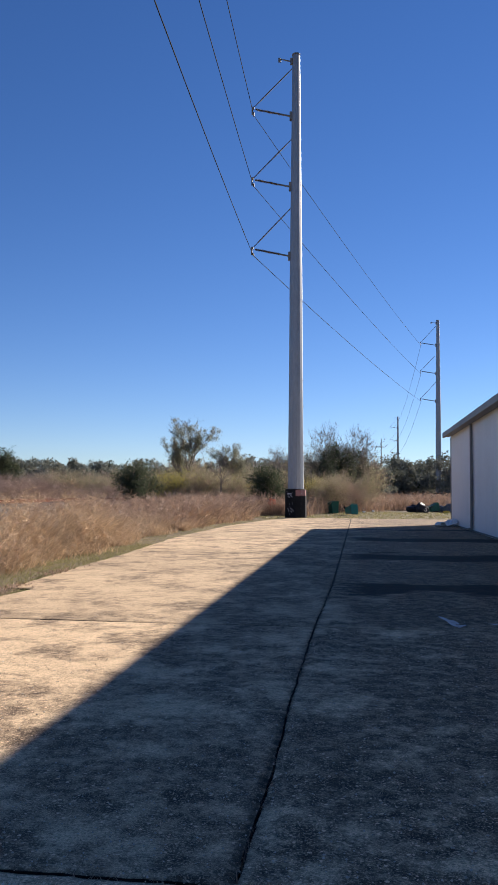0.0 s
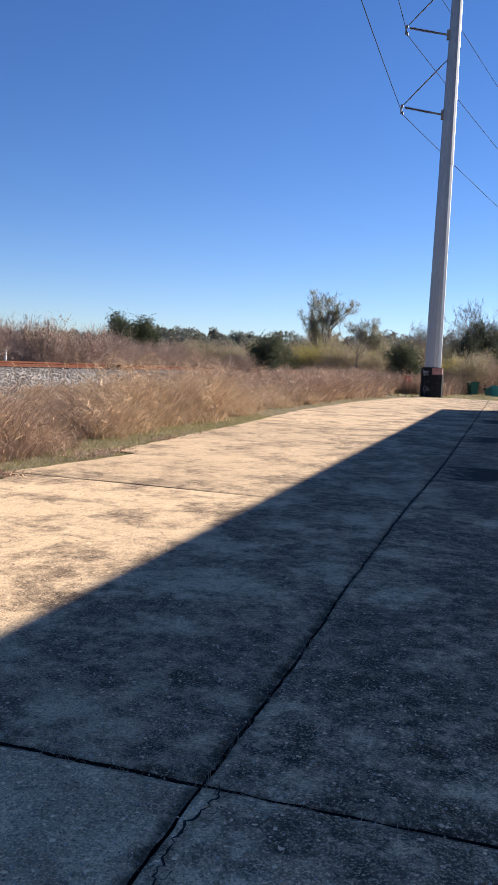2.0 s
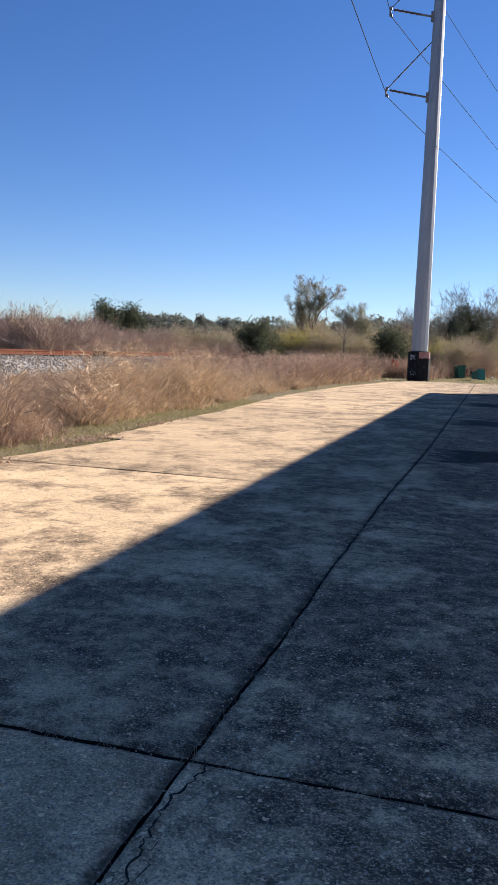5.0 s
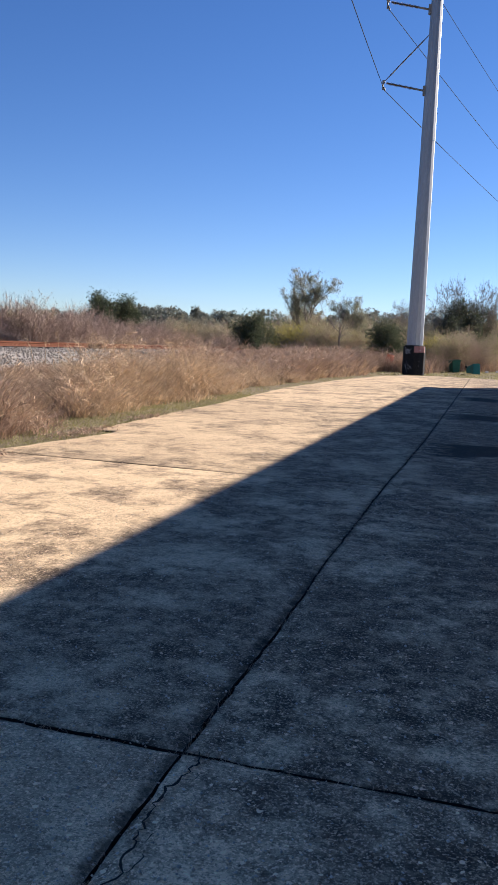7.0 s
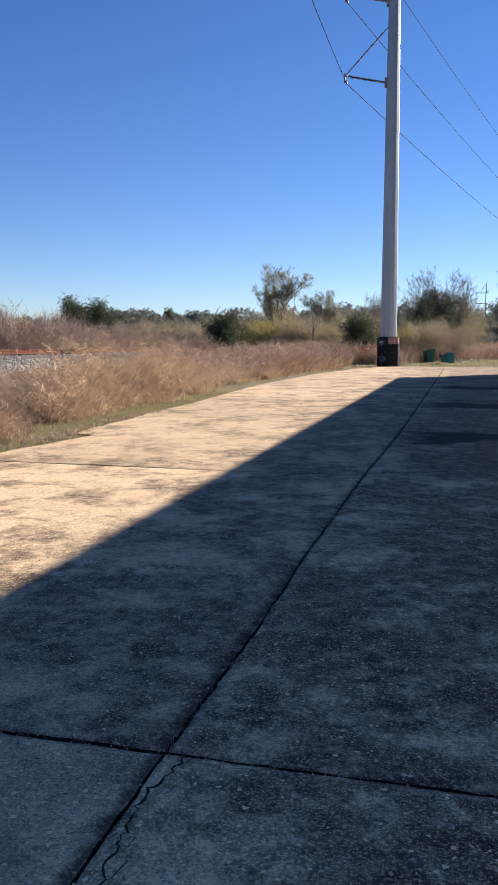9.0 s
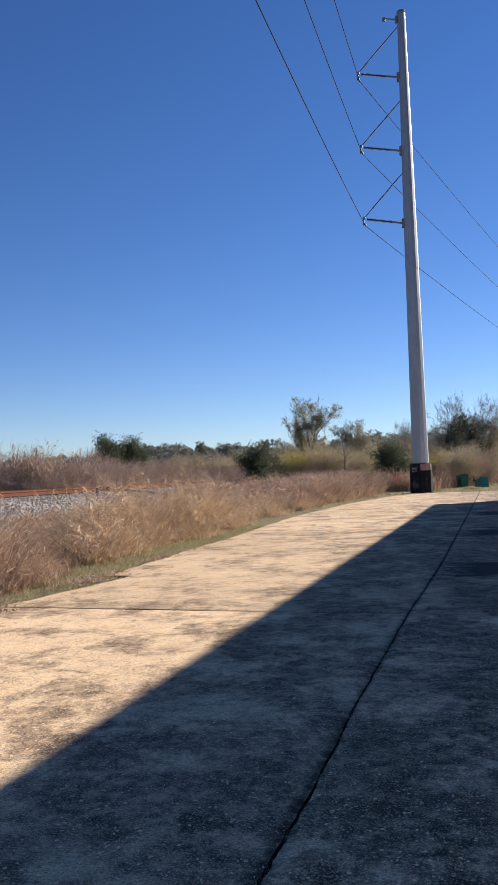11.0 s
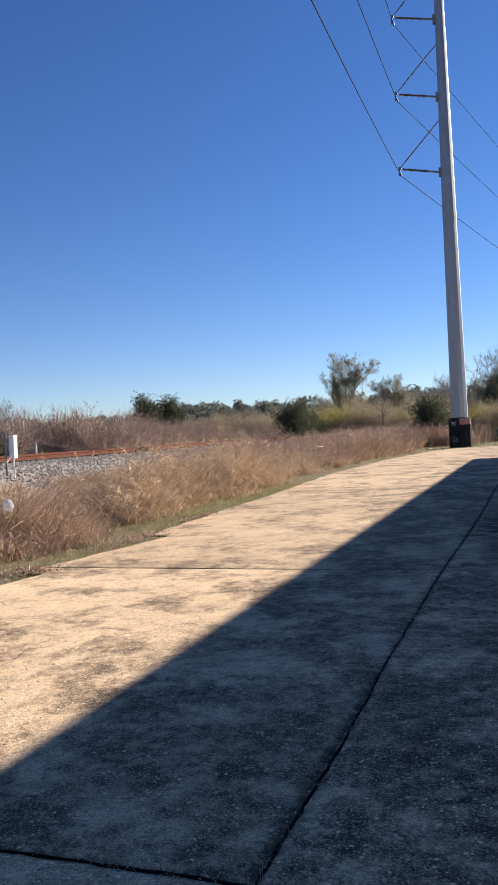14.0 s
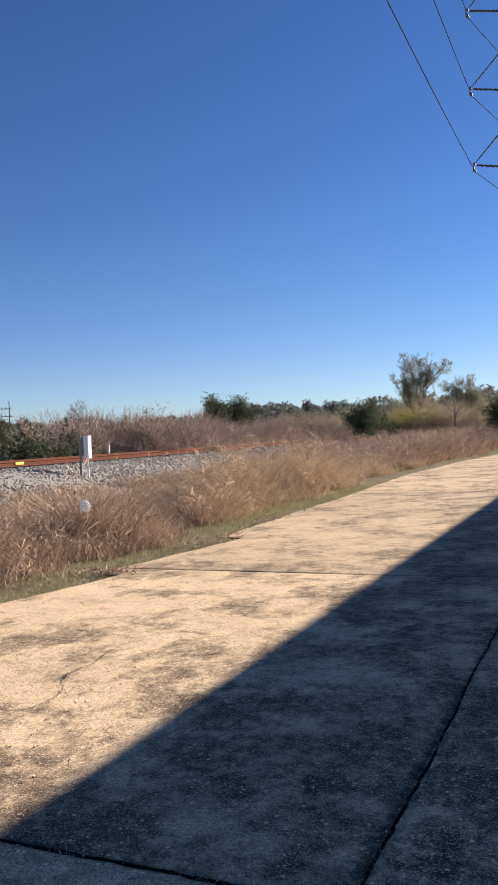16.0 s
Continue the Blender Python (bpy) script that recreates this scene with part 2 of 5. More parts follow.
LEAF_YELLOW = mat("yellow_green_leaf", [(0.42, 0.36, 0.10), (0.50, 0.41, 0.13), (0.28, 0.25, 0.075)], 0.7, 5, island=0.35, bump=0, through_light=0.5, rough=0.6, spec=0.08)
LEAF_GREY = mat("greyish_olive_leaf", [(0.30, 0.29, 0.19), (0.37, 0.345, 0.235), (0.21, 0.21, 0.14)], 0.7, 5, island=0.35, bump=0, through_light=0.4, rough=0.7, spec=0.08)
LEAF_TAN = mat("tan_dead_leaf", [(0.297, 0.230, 0.135), (0.405, 0.311, 0.176), (0.189, 0.149, 0.088)], 0.7, 5, island=0.4, bump=0, through_light=0.45, rough=0.7, spec=0.08)
# the air is clear: distance haze is greyed into this leaf colour
FAR_LEAF = mat("haze_greyed_foliage", [(0.175, 0.18, 0.15), (0.225, 0.22, 0.185), (0.13, 0.145, 0.115)], 0.05, 0.3, island=0.2, bump=0, rough=0.9, through_light=0.25, spec=0.05)
STONE = mat("grey_ballast_stone", [(0.255, 0.228, 0.20), (0.34, 0.305, 0.265), (0.16, 0.142, 0.125)], 2, 20, rough=0.9, bump=0.2, island=0.32)
RUST = mat("rusty_rail_steel", [(0.14, 0.055, 0.035), (0.19, 0.078, 0.048), (0.08, 0.036, 0.026)], 2.5, 30, rough=0.95, bump=0.2, spec=0.03)
TIE = mat("old_tie_timber", [(0.07, 0.055, 0.045), (0.11, 0.085, 0.07), (0.045, 0.035, 0.03)], 3, 30, rough=0.95, bump=0.4)
WHITE = mat("white_enamel", [(0.80, 0.80, 0.79), (0.76, 0.76, 0.75), (0.70, 0.69, 0.67)], 2, 25, rough=0.4, bump=0.03)
BIN_GREEN = mat("green_bin_plastic", [(0.012, 0.11, 0.07), (0.016, 0.14, 0.09), (0.01, 0.075, 0.05)], 3, 30, rough=0.5, bump=0.05)
BIN_TEAL = mat("teal_bin_plastic", [(0.012, 0.15, 0.12), (0.02, 0.19, 0.15), (0.01, 0.10, 0.08)], 3, 30, rough=0.5, bump=0.05)
BLACK_PLASTIC = mat("black_plastic", [(0.015, 0.015, 0.016), (0.025, 0.024, 0.024), (0.04, 0.038, 0.036)], 3, 30, rough=0.6, bump=0.1)
RED = mat("faded_red_plastic", [(0.62, 0.10, 0.05), (0.70, 0.17, 0.10), (0.45, 0.07, 0.04)], 4, 30, rough=0.6, bump=0.1)
YELLOW = mat("yellow_paint", [(0.75, 0.50, 0.06), (0.80, 0.58, 0.12), (0.55, 0.36, 0.05)], 4, 30, rough=0.6, bump=0.1)
PALE = mat("pale_litter", [(0.72, 0.72, 0.72), (0.64, 0.65, 0.66), (0.5, 0.5, 0.5)], 5, 40, rough=0.6, bump=0.2)
STICKER_RED = mat("faded_red_paint", [(0.40, 0.17, 0.14), (0.46, 0.25, 0.21), (0.28, 0.12, 0.10)], 6, 40, rough=0.7, bump=0.1)


# ---- mesh helpers ----
def mesh_of(name, verts, faces, material):
    me = bpy.data.meshes.new(name)
    me.from_pydata([tuple(v) for v in verts], [], [tuple(f) for f in faces])
    me.materials.append(material)
    return me


def np_mesh(name, verts, corners, sizes, material):
    """A mesh out of arrays: corner indices in a row, and the size of each face."""
    me = bpy.data.meshes.new(name)
    me.vertices.add(len(verts))
    me.vertices.foreach_set("co", np.asarray(verts, np.float32).ravel())
    me.loops.add(len(corners))
    me.loops.foreach_set("vertex_index", np.asarray(corners, np.int32))
    sizes = np.asarray(sizes, np.int32)
    me.polygons.add(len(sizes))
    me.polygons.foreach_set("loop_start", np.concatenate(([0], np.cumsum(sizes)[:-1])).astype(np.int32))
    me.polygons.foreach_set("loop_total", sizes)
    me.update(calc_edges=True)
    me.validate()
    me.materials.append(material)
    return me


def part(name, bm, material, parent=None, label=""):
    """Links a bmesh, or a mesh, as one object under a thing or part."""
    if isinstance(bm, bmesh.types.BMesh):
        me = bpy.data.meshes.new(name)
        bm.normal_update()
        bm.to_mesh(me)
        bm.free()
        me.materials.append(material)
    else:
        me = bm
    ob = new(name, me)
    ob.parent = parent
    return tagged(ob, label)


def thing(name, m, label, category, group="", kind=""):
    ob = new(name)
    ob.matrix_world = m
    ob.empty_display_size = 0.2
    return tagged(ob, label, category, group, kind)


def add_box(bm, x0, y0, z0, x1, y1, z1, bevel=0.0, m=None):
    r = bmesh.ops.create_cube(bm, size=1)
    vs = r["verts"]
    for v in vs:
        v.co = Vector((x0 + (v.co.x + 0.5) * (x1 - x0), y0 + (v.co.y + 0.5) * (y1 - y0), z0 + (v.co.z + 0.5) * (z1 - z0)))
    if bevel:
        edges = list({e for v in vs for e in v.link_edges})
        out = bmesh.ops.bevel(bm, geom=edges, offset=bevel, segments=2, affect="EDGES", profile=0.6)
        vs = list({v for f in out["faces"] for v in f.verts} | {v for v in vs if v.is_valid})
    if m is not None:
        bmesh.ops.transform(bm, matrix=m, verts=[v for v in vs if v.is_valid])
    return bm


def box(x0, y0, z0, x1, y1, z1, bevel=0.0):
    return add_box(bmesh.new(), x0, y0, z0, x1, y1, z1, bevel)


def add_tube(bm, a, b, r0, r1, sides=8, caps=True, turn=0.5):
    a, b = Vector(a), Vector(b)
    q = (b - a).to_track_quat("Z", "Y").to_matrix()
    rings = []
    for p, r in ((a, r0), (b, r1)):
        rings.append([bm.verts.new(p + q @ Vector((r * math.cos(2 * math.pi * (k + turn) / sides), r * math.sin(2 * math.pi * (k + turn) / sides), 0))) for k in range(sides)])
    for k in range(sides):
        bm.faces.new((rings[0][k], rings[0][(k + 1) % sides], rings[1][(k + 1) % sides], rings[1][k]))
    if caps:
        bm.faces.new(rings[0][::-1])
        bm.faces.new(rings[1])
    return bm


def tube(a, b, r0, r1, sides=8):
    return add_tube(bmesh.new(), a, b, r0, r1, sides)


def smooth(ob):
    for p in ob.data.polygons:
        p.use_smooth = True
    return ob


RNG = np.random.default_rng(7)


def blades(name, xy, z, height, width, lean, material, droop=0.5):
    """Bent, tapering blades: a quad and a tip triangle pair each."""
    n = len(xy)
    ang, head = RNG.uniform(0, 2 * np.pi, n), RNG.uniform(0, 2 * np.pi, n)
    side = np.stack([np.cos(ang), np.sin(ang), np.zeros(n)], 1) * (width / 2)[:, None]
    way = np.stack([np.cos(head), np.sin(head), np.zeros(n)], 1)
    base = np.column_stack([xy, z])
    up = np.array([0, 0, 1.0])
    mid = base + way * (lean * height * 0.35)[:, None] + up * (height * 0.6)[:, None]
    tip = base + way * (lean * height * (0.75 + droop * 0.5))[:, None] + up * (height * (1.0 - droop * lean * 0.4))[:, None]
    v = np.stack([base - side, base + side, mid + side * 0.8, mid - side * 0.8, tip], 1).reshape(-1, 3)
    k = np.arange(n)[:, None] * 5
    corners = np.concatenate([k + np.array([[0, 1, 2, 3]]), k + np.array([[3, 2, 4]])], 1).ravel()
    return np_mesh(name, v, corners, np.tile([4, 3], n), material)


def leaf_cloud(centres, size, squash=0.7):
    """Small bent leaves (two triangles folded along the middle) at the given points."""
    n = len(centres)
    a = RNG.normal(size=(n, 3))
    a /= np.linalg.norm(a, axis=1)[:, None]
    b = np.cross(a, RNG.normal(size=(n, 3)))
    b /= np.linalg.norm(b, axis=1)[:, None]
    s = (size * RNG.uniform(0.6, 1.4, n))[:, None]
    c = np.cross(a, b)
    v = np.stack([centres - a * s, centres - b * s * squash * 0.5 + c * s * 0.15, centres + a * s, centres + b * s * squash * 0.5 + c * s * 0.15], 1).reshape(-1, 3)
    k = np.arange(n)[:, None] * 4
    return v, (k + np.array([[0, 1, 2, 3]])).ravel(), np.full(n, 4)


# ---- ground ----
EDGE = [(-14, -4.9), (2.0, -4.85), (4.0, -4.65), (5.5, -4.4), (5.62, -4.72), (7.2, -4.5), (8.75, -4.33), (8.9, -4.72), (12.5, -4.9), (16, -5.0), (24, -5.5),
        (33, -5.35), (38, -5.0), (43, -4.5), (46, -3.6), (47.6, -2.2)]       # the slab's ragged edge: y, x
WALL_X, FAR_Y, NEAR_Y = 5.06, 39.2, -16.0
SLAB_END = 48.4


def edge_x(y):
    return float(np.interp(y, [p[0] for p in EDGE], [p[1] for p in EDGE]))


def ground_z(x, y):
    z = -0.035 - 0.13 * min(1.0, max(0.0, (y - 46) / 4.5)) + 0.03 * noise.noise((x * 0.35, y * 0.35, 0)) + 0.02 * noise.noise((x * 1.3, y * 1.3, 5))
    if -16 < y < SLAB_END - 0.2 and edge_x(y) + 0.25 < x < 26:
        return -0.16
    if y >= SLAB_END - 0.2 or x > -5:
        return min(z, -0.03)
    far = min(1.0, max(0.0, (-6.0 - x) / 4))
    return z - 0.18 * far * math.sin(min(1.0, max(0.0, (-5.5 - x) / 8.5)) * math.pi) * 2


def axis(lo, hi, fine_lo, fine_hi, step):
    a = list(np.arange(fine_lo, fine_hi + 1e-6, step))
    d, p = step, fine_lo
    while p > lo:
        d *= 1.35
        p -= d
        a.insert(0, p)
    d, p = step, a[-1]
    while p < hi:
        d *= 1.35
        p += d
        a.append(p)
    return a


gx, gy = axis(-3000, 3000, -16, 7, 0.5), axis(-600, 4000, -6, 62, 0.6)
gv = [(x, y, ground_z(x, y)) for y in gy for x in gx]
gf = [(j * len(gx) + i, j * len(gx) + i + 1, (j + 1) * len(gx) + i + 1, (j + 1) * len(gx) + i) for j in range(len(gy) - 1) for i in range(len(gx) - 1)]
ground = smooth(tagged(new("ground", mesh_of("ground", gv, gf, EARTH)), "flat field of brown earth under dry weeds", "ground", kind="structure"))

# ---- building ----
EAVE = 4.42
building = thing("warehouse", pose(WALL_X, FAR_Y, 0), "white metal warehouse with grey eaves trim beside the concrete", "building")
LEN, DEEP = FAR_Y - NEAR_Y, 18.0


def wall_panel(bm, x, y0, y1, z0, z1, thick=0.05):
    """Ribbed sheet along y: flat pans with shallow ribs every 0.3 m."""
    pts, y = [], y0
    while y < y1 - 0.01:
        for dy, dx in ((0, 0), (0.24, 0), (0.262, -0.005), (0.283, -0.005), (0.305, 0)):
            if y + dy < y1:
                pts.append((x + dx, y + dy))
        y += 0.305
    pts.append((x, y1))
    lo, hi = [bm.verts.new((a, b, z0)) for a, b in pts], [bm.verts.new((a, b, z1)) for a, b in pts]
    for k in range(len(pts) - 1):
        bm.faces.new((lo[k + 1], lo[k], hi[k], hi[k + 1]))
    return bm


for k in range(7):
    y1 = -k * 7.9
    bm = wall_panel(bmesh.new(), 0, y1 - 7.88, y1, 0.02, EAVE - 0.05)
    part("wall_panel", bm, PAINT, building)
ends = bmesh.new()
add_box(ends, 0.012, -LEN, -0.2, DEEP, -LEN + 0.15, EAVE)
add_box(ends, 0.012, -0.16, -0.2, DEEP, -0.01, EAVE)
add_box(ends, DEEP - 0.15, -LEN + 0.16, -0.2, DEEP, -0.17, EAVE)
add_box(ends, 0.02, -LEN + 0.16, -0.2, 0.15, -0.17, EAVE + 0.03)
for y in (-LEN + 0.02, -0.15):
    tri = [(0.05, EAVE + 0.005), (DEEP - 0.05, EAVE + 0.005), (DEEP / 2, EAVE + 0.74)]
    v0, v1 = [ends.verts.new((p, y, q)) for p, q in tri], [ends.verts.new((p, y + 0.13, q)) for p, q in tri]
    ends.faces.new(v0)
    ends.faces.new(v1[::-1])
    for k in range(3):
        ends.faces.new((v0[k], v0[(k + 1) % 3], v1[(k + 1) % 3], v1[k]))
part("wall", ends, PAINT, building)
roof = bmesh.new()
for x0, x1, za, zb in ((-0.28, DEEP / 2, EAVE + 0.02, EAVE + 0.75), (DEEP / 2, DEEP + 0.28, EAVE + 0.75, EAVE + 0.02)):
    q = [roof.verts.new(p) for p in ((x0, -LEN - 0.2, za), (x1, -LEN - 0.2, zb), (x1, 0.15, zb), (x0, 0.15, za))]
    top = [roof.verts.new(v.co + Vector((0, 0, 0.1))) for v in q]
    roof.faces.new(q[::-1])
    roof.faces.new(top)
    for k in range(4):
        roof.faces.new((q[k], q[(k + 1) % 4], top[(k + 1) % 4], top[k]))
part("roof", roof, TRIM, building)
gut = bmesh.new()
add_box(gut, -0.40, -LEN - 0.2, EAVE - 0.10, -0.285, 0.16, EAVE + 0.14, 0.015)
add_box(gut, -0.283, -LEN - 0.2, EAVE - 0.06, -0.03, 0.15, EAVE - 0.02)
part("gutter", gut, TRIM, building, "grey metal eaves gutter")
part("corner_trim", box(-0.03, -0.16, 0.0, 0.0, 0.02, EAVE - 0.08, 0.006), TRIM, building, "grey corner trim")
for k in range(6):
    y = -8.05 - k * 7.9
    ds = bmesh.new()
    add_box(ds, -0.13, y - 0.09, 0.12, -0.035, y + 0.09, EAVE - 0.09, 0.012)
    add_box(ds, -0.22, y - 0.09, 0.05, -0.05, y + 0.09, 0.14, 0.012, )
    part("downspout", ds, TRIM, building, "grey square downspout")
base_trim = box(-0.02, -LEN, 0.0, 0.0, -0.17, 0.05, 0.004)
part("base_trim", base_trim, TRIM, building)


# ---- transmission poles and wires ----
ARMS = ((18.77, 21.8), (23.77, 26.8), (28.9, 32.0))


def transmission_pole(m, with_base, label):
    pole = thing("transmission_pole", m, label, "power pole", "steel transmission poles")
    shaft = bmesh.new()
    add_tube(shaft, (0, 0, 0), (0, 0, 16.2), 0.565, 0.44, 12, turn=0.27)
    add_tube(shaft, (0, 0, 15.2), (0, 0, 32.95), 0.46, 0.27, 12, turn=0.27)
    part("shaft", shaft, STEEL, pole, "tapered many-sided galvanised shaft")
    cap = tube((0, 0, 32.95), (0, 0, 33.05), 0.31, 0.28, 12)
    part("cap", cap, DARK_STEEL, pole)
    peg = None
    for k in range(16):
        z = 4.0 + 1.85 * k
        rad = 0.545 - 0.0088 * z
        if peg is None:
            bm = bmesh.new()
            add_tube(bm, (0, 0, 0), (0.10, 0.02, 0), 0.014, 0.014, 5)
            add_tube(bm, (0.10, 0.02, 0), (0.12, 0.02, 0.0), 0.026, 0.026, 5)
            peg = part("climbing_peg", bm, DARK_STEEL, pole)
        else:
            peg = part("climbing_peg", peg.data, None, pole)
        peg.location = (rad - 0.03, 0.05, z)
    for z, zb in ARMS:
        rad = 0.60 - 0.0088 * z
        arm = bmesh.new()
        root, tip = Vector((-rad + 0.05, 0, z - 0.42)), Vector((-3.0, -0.3, z + 0.06))
        add_box(arm, -rad - 0.12, -0.16, z - 0.70, -rad + 0.08, 0.16, z - 0.12, 0.02)
        add_tube(arm, root, root.lerp(tip, 0.32), 0.065, 0.06, 8)
        a = part("arm", arm, DARK_STEEL, pole)
        ins = bmesh.new()
        for k in range(22):
            p, q = root.lerp(tip, 0.32 + 0.64 * k / 22), root.lerp(tip, 0.32 + 0.64 * (k + 0.55) / 22)
            add_tube(ins, p, q, 0.115, 0.05, 8)
            add_tube(ins, q, root.lerp(tip, 0.32 + 0.64 * (k + 1) / 22), 0.05, 0.05, 8, False)
        part("insulator", ins, PORCELAIN, a, "ribbed post insulator")
        clamp = bmesh.new()
        add_box(clamp, tip.x - 0.16, tip.y - 0.07, tip.z - 0.02, tip.x + 0.02, tip.y + 0.07, tip.z + 0.16, 0.015)
        add_box(clamp, tip.x - 0.16, tip.y - 0.06, tip.z - 0.42, tip.x - 0.06, tip.y + 0.06, tip.z - 0.03, 0.015)
        add_box(clamp, tip.x - 0.05, tip.y - 0.26, tip.z - 0.44, tip.x + 0.05, tip.y + 0.26, tip.z - 0.34, 0.02)
        part("clamp", clamp, DARK_STEEL, a)
        brace = bmesh.new()
        p0, p1 = tip + Vector((-0.02, 0, 0.1)), Vector((-(0.60 - 0.0088 * zb) + 0.03, 0, zb))
        add_tube(brace, p0, p0.lerp(p1, 0.14), 0.03, 0.03, 6)
        for k in range(30):
            u, w = 0.14 + 0.76 * k / 30, 0.14 + 0.76 * (k + 1) / 30
            add_tube(brace, p0.lerp(p1, u), p0.lerp(p1, (u + w) / 2), 0.065, 0.03, 6, False)
            add_tube(brace, p0.lerp(p1, (u + w) / 2), p0.lerp(p1, w), 0.03, 0.03, 6, False)
        add_tube(brace, p0.lerp(p1, 0.9), p1, 0.03, 0.03, 6)
        part("brace", brace, PORCELAIN, pole, "slanting insulated brace")
    davit = bmesh.new()
    add_tube(davit, (-0.28, 0, 32.5), (-1.15, -0.1, 32.68), 0.05, 0.04, 8)
    add_box(davit, -1.28, -0.16, 32.45, -1.08, -0.04, 32.75, 0.02)
    add_box(davit, -0.42, -0.12, 32.3, -0.26, 0.12, 32.75, 0.02)
    part("davit", davit, DARK_STEEL, pole)
    if with_base:
        cb = bmesh.new()
        add_tube(cb, (0, 0, -0.1), (0, 0, 1.92), 0.75, 0.74, 12, turn=0.0)
        coat = part("base_coating", cb, TAR, pole, "black coated base with pale scrawls")
        fb = bmesh.new()
        add_tube(fb, (0, 0, 1.92), (0, 0, 1.97), 0.66, 0.60, 12, turn=0.0)
        part("base_flange", fb, TAR, pole)

        def on_face(deg, z, out):
            """A place on the twelve-sided coat."""
            r = (0.75 + out) * math.cos(radians(15)) / math.cos(radians(deg % 30 - 15))
            return (r * math.cos(radians(deg)), r * math.sin(radians(deg)), z)

        scrawl = random.Random(3)
        patch = bmesh.new()
        steps = [-90 + 3.0 * k for k in range(24)]
        upper = [patch.verts.new(on_face(d, 1.915, 0.006)) for d in steps]
        lower = [patch.verts.new(on_face(d, 1.50 + scrawl.uniform(-0.05, 0.05), 0.006)) for d in steps]
        for k in range(len(steps) - 1):
            patch.faces.new((upper[k], lower[k], lower[k + 1], upper[k + 1]))
        part("paint_patch", patch, STICKER_RED, coat, "faded red patch")
        for k in range(16):
            # a short wavering stroke of pale paint
            a, z = (scrawl.uniform(-150, -112), scrawl.uniform(1.45, 1.85)) if k < 6 else ((scrawl.uniform(-140, -95), scrawl.uniform(0.35, 0.75)) if k < 12 else (scrawl.choice((-108, -62)), scrawl.uniform(0.5, 1.75)))
            da, dz = scrawl.uniform(-2.5, 2.5), scrawl.uniform(-0.05, 0.05)
            bm, last = bmesh.new(), None
            for s in range(9 if k < 12 else 4):
                w = scrawl.uniform(0.008, 0.026)
                pair = [bm.verts.new(on_face(a, z + q * w, 0.008)) for q in (-1, 1)]
                if last:
                    bm.faces.new((last[0], pair[0], pair[1], last[1]))
                last = pair
                da, dz = 0.75 * da + scrawl.gauss(0, 1.1), 0.7 * dz + scrawl.gauss(0, 0.035)
                a, z = a + abs(da) * 0.8 + 0.3, min(1.86, max(0.2, z + dz))
            part("paint_smear", bm, PALE, coat)
    return pole


POLE, POLE_SIZE = Vector((-3.66, 52.3, -0.12)), 0.966
poles = [transmission_pole(pose(*POLE, 0, -0.25, 3), True, "tall galvanised steel power pole with black painted base")]
poles[0].scale = (POLE_SIZE,) * 3
for x, y, h in ((14.72, 147.6, 1.0), (16.4, 334, 1.0)):
    poles.append(copy_thing(poles[0], pose(x, y, -0.05, 0, 0, -8)))
    tagged(poles[-1], "distant grey steel power pole with three arms")
poles[1].scale = poles[2].scale = (1, 1, 1)


def span(p, q, sag):
    p, q = Vector(p), Vector(q)
    cu = bpy.data.curves.new("wire", "CURVE")
    cu.dimensions, cu.bevel_depth, cu.bevel_resolution = "3D", 0.022, 1
    sp = cu.splines.new("POLY")
    sp.points.add(24)
    for k in range(25):
        u = k / 24
        c = p.lerp(q, u) - Vector((0, 0, 4 * sag * u * (1 - u)))
        sp.points[k].co = (*c, 1)
    cu.materials.append(WIRE)
    return tagged(new("power_line", cu), "thin dark aluminium wire hung between steel poles", "wire", "power lines")


tips = [[pm.matrix_world @ Vector((-3.0, -0.3, z - 0.4)) if k else pose(*POLE, 0, -0.25, 3) @ (Vector((-3.0, -0.3, z - 0.4)) * POLE_SIZE) for z, _ in ARMS] for k, pm in enumerate(poles)]
for k, (x, y, turn) in ((1, (14.72, 147.6, -8)), (2, (16.4, 334, -8))):
    tips[k] = [Vector((x, y, -0.05)) + Matrix.Rotation(radians(turn), 3, "Z") @ Vector((-3.0, -0.3, z - 0.4)) for z, _ in ARMS]
for k in range(3):
    span(tips[0][k] + Vector((3.1, -104, 0.3)), tips[0][k], 1.6)
    span(tips[0][k], tips[1][k], 0.5)
    span(tips[1][k], tips[2][k], 4.5)

# ---- railway ----
RAIL_X, RAIL_TOP = -17.4, 1.03
ty = np.arange(-60, 160.1, 1.0)
prof = [(-24.5, -0.35), (-22.0, 0.55), (-20.3, 0.78), (-16.6, 0.78), (-15.9, 0.70), (-14.2, 0.20), (-13.2, -0.12), (-12.6, -0.4)]
bv = [(x + 0.12 * noise.noise((x, y * 0.4, 2)), y, z + 0.05 * noise.noise((x * 2, y * 0.8, 3))) for y in ty for x, z in prof]
bf = [(j * 8 + i, j * 8 + i + 1, (j + 1) * 8 + i + 1, (j + 1) * 8 + i) for j in range(len(ty) - 1) for i in range(7)]
tagged(new("ballast_bed", mesh_of("ballast_bed", bv, bf, STONE)), "raised bed of grey crushed stone", "railway bed", kind="structure")


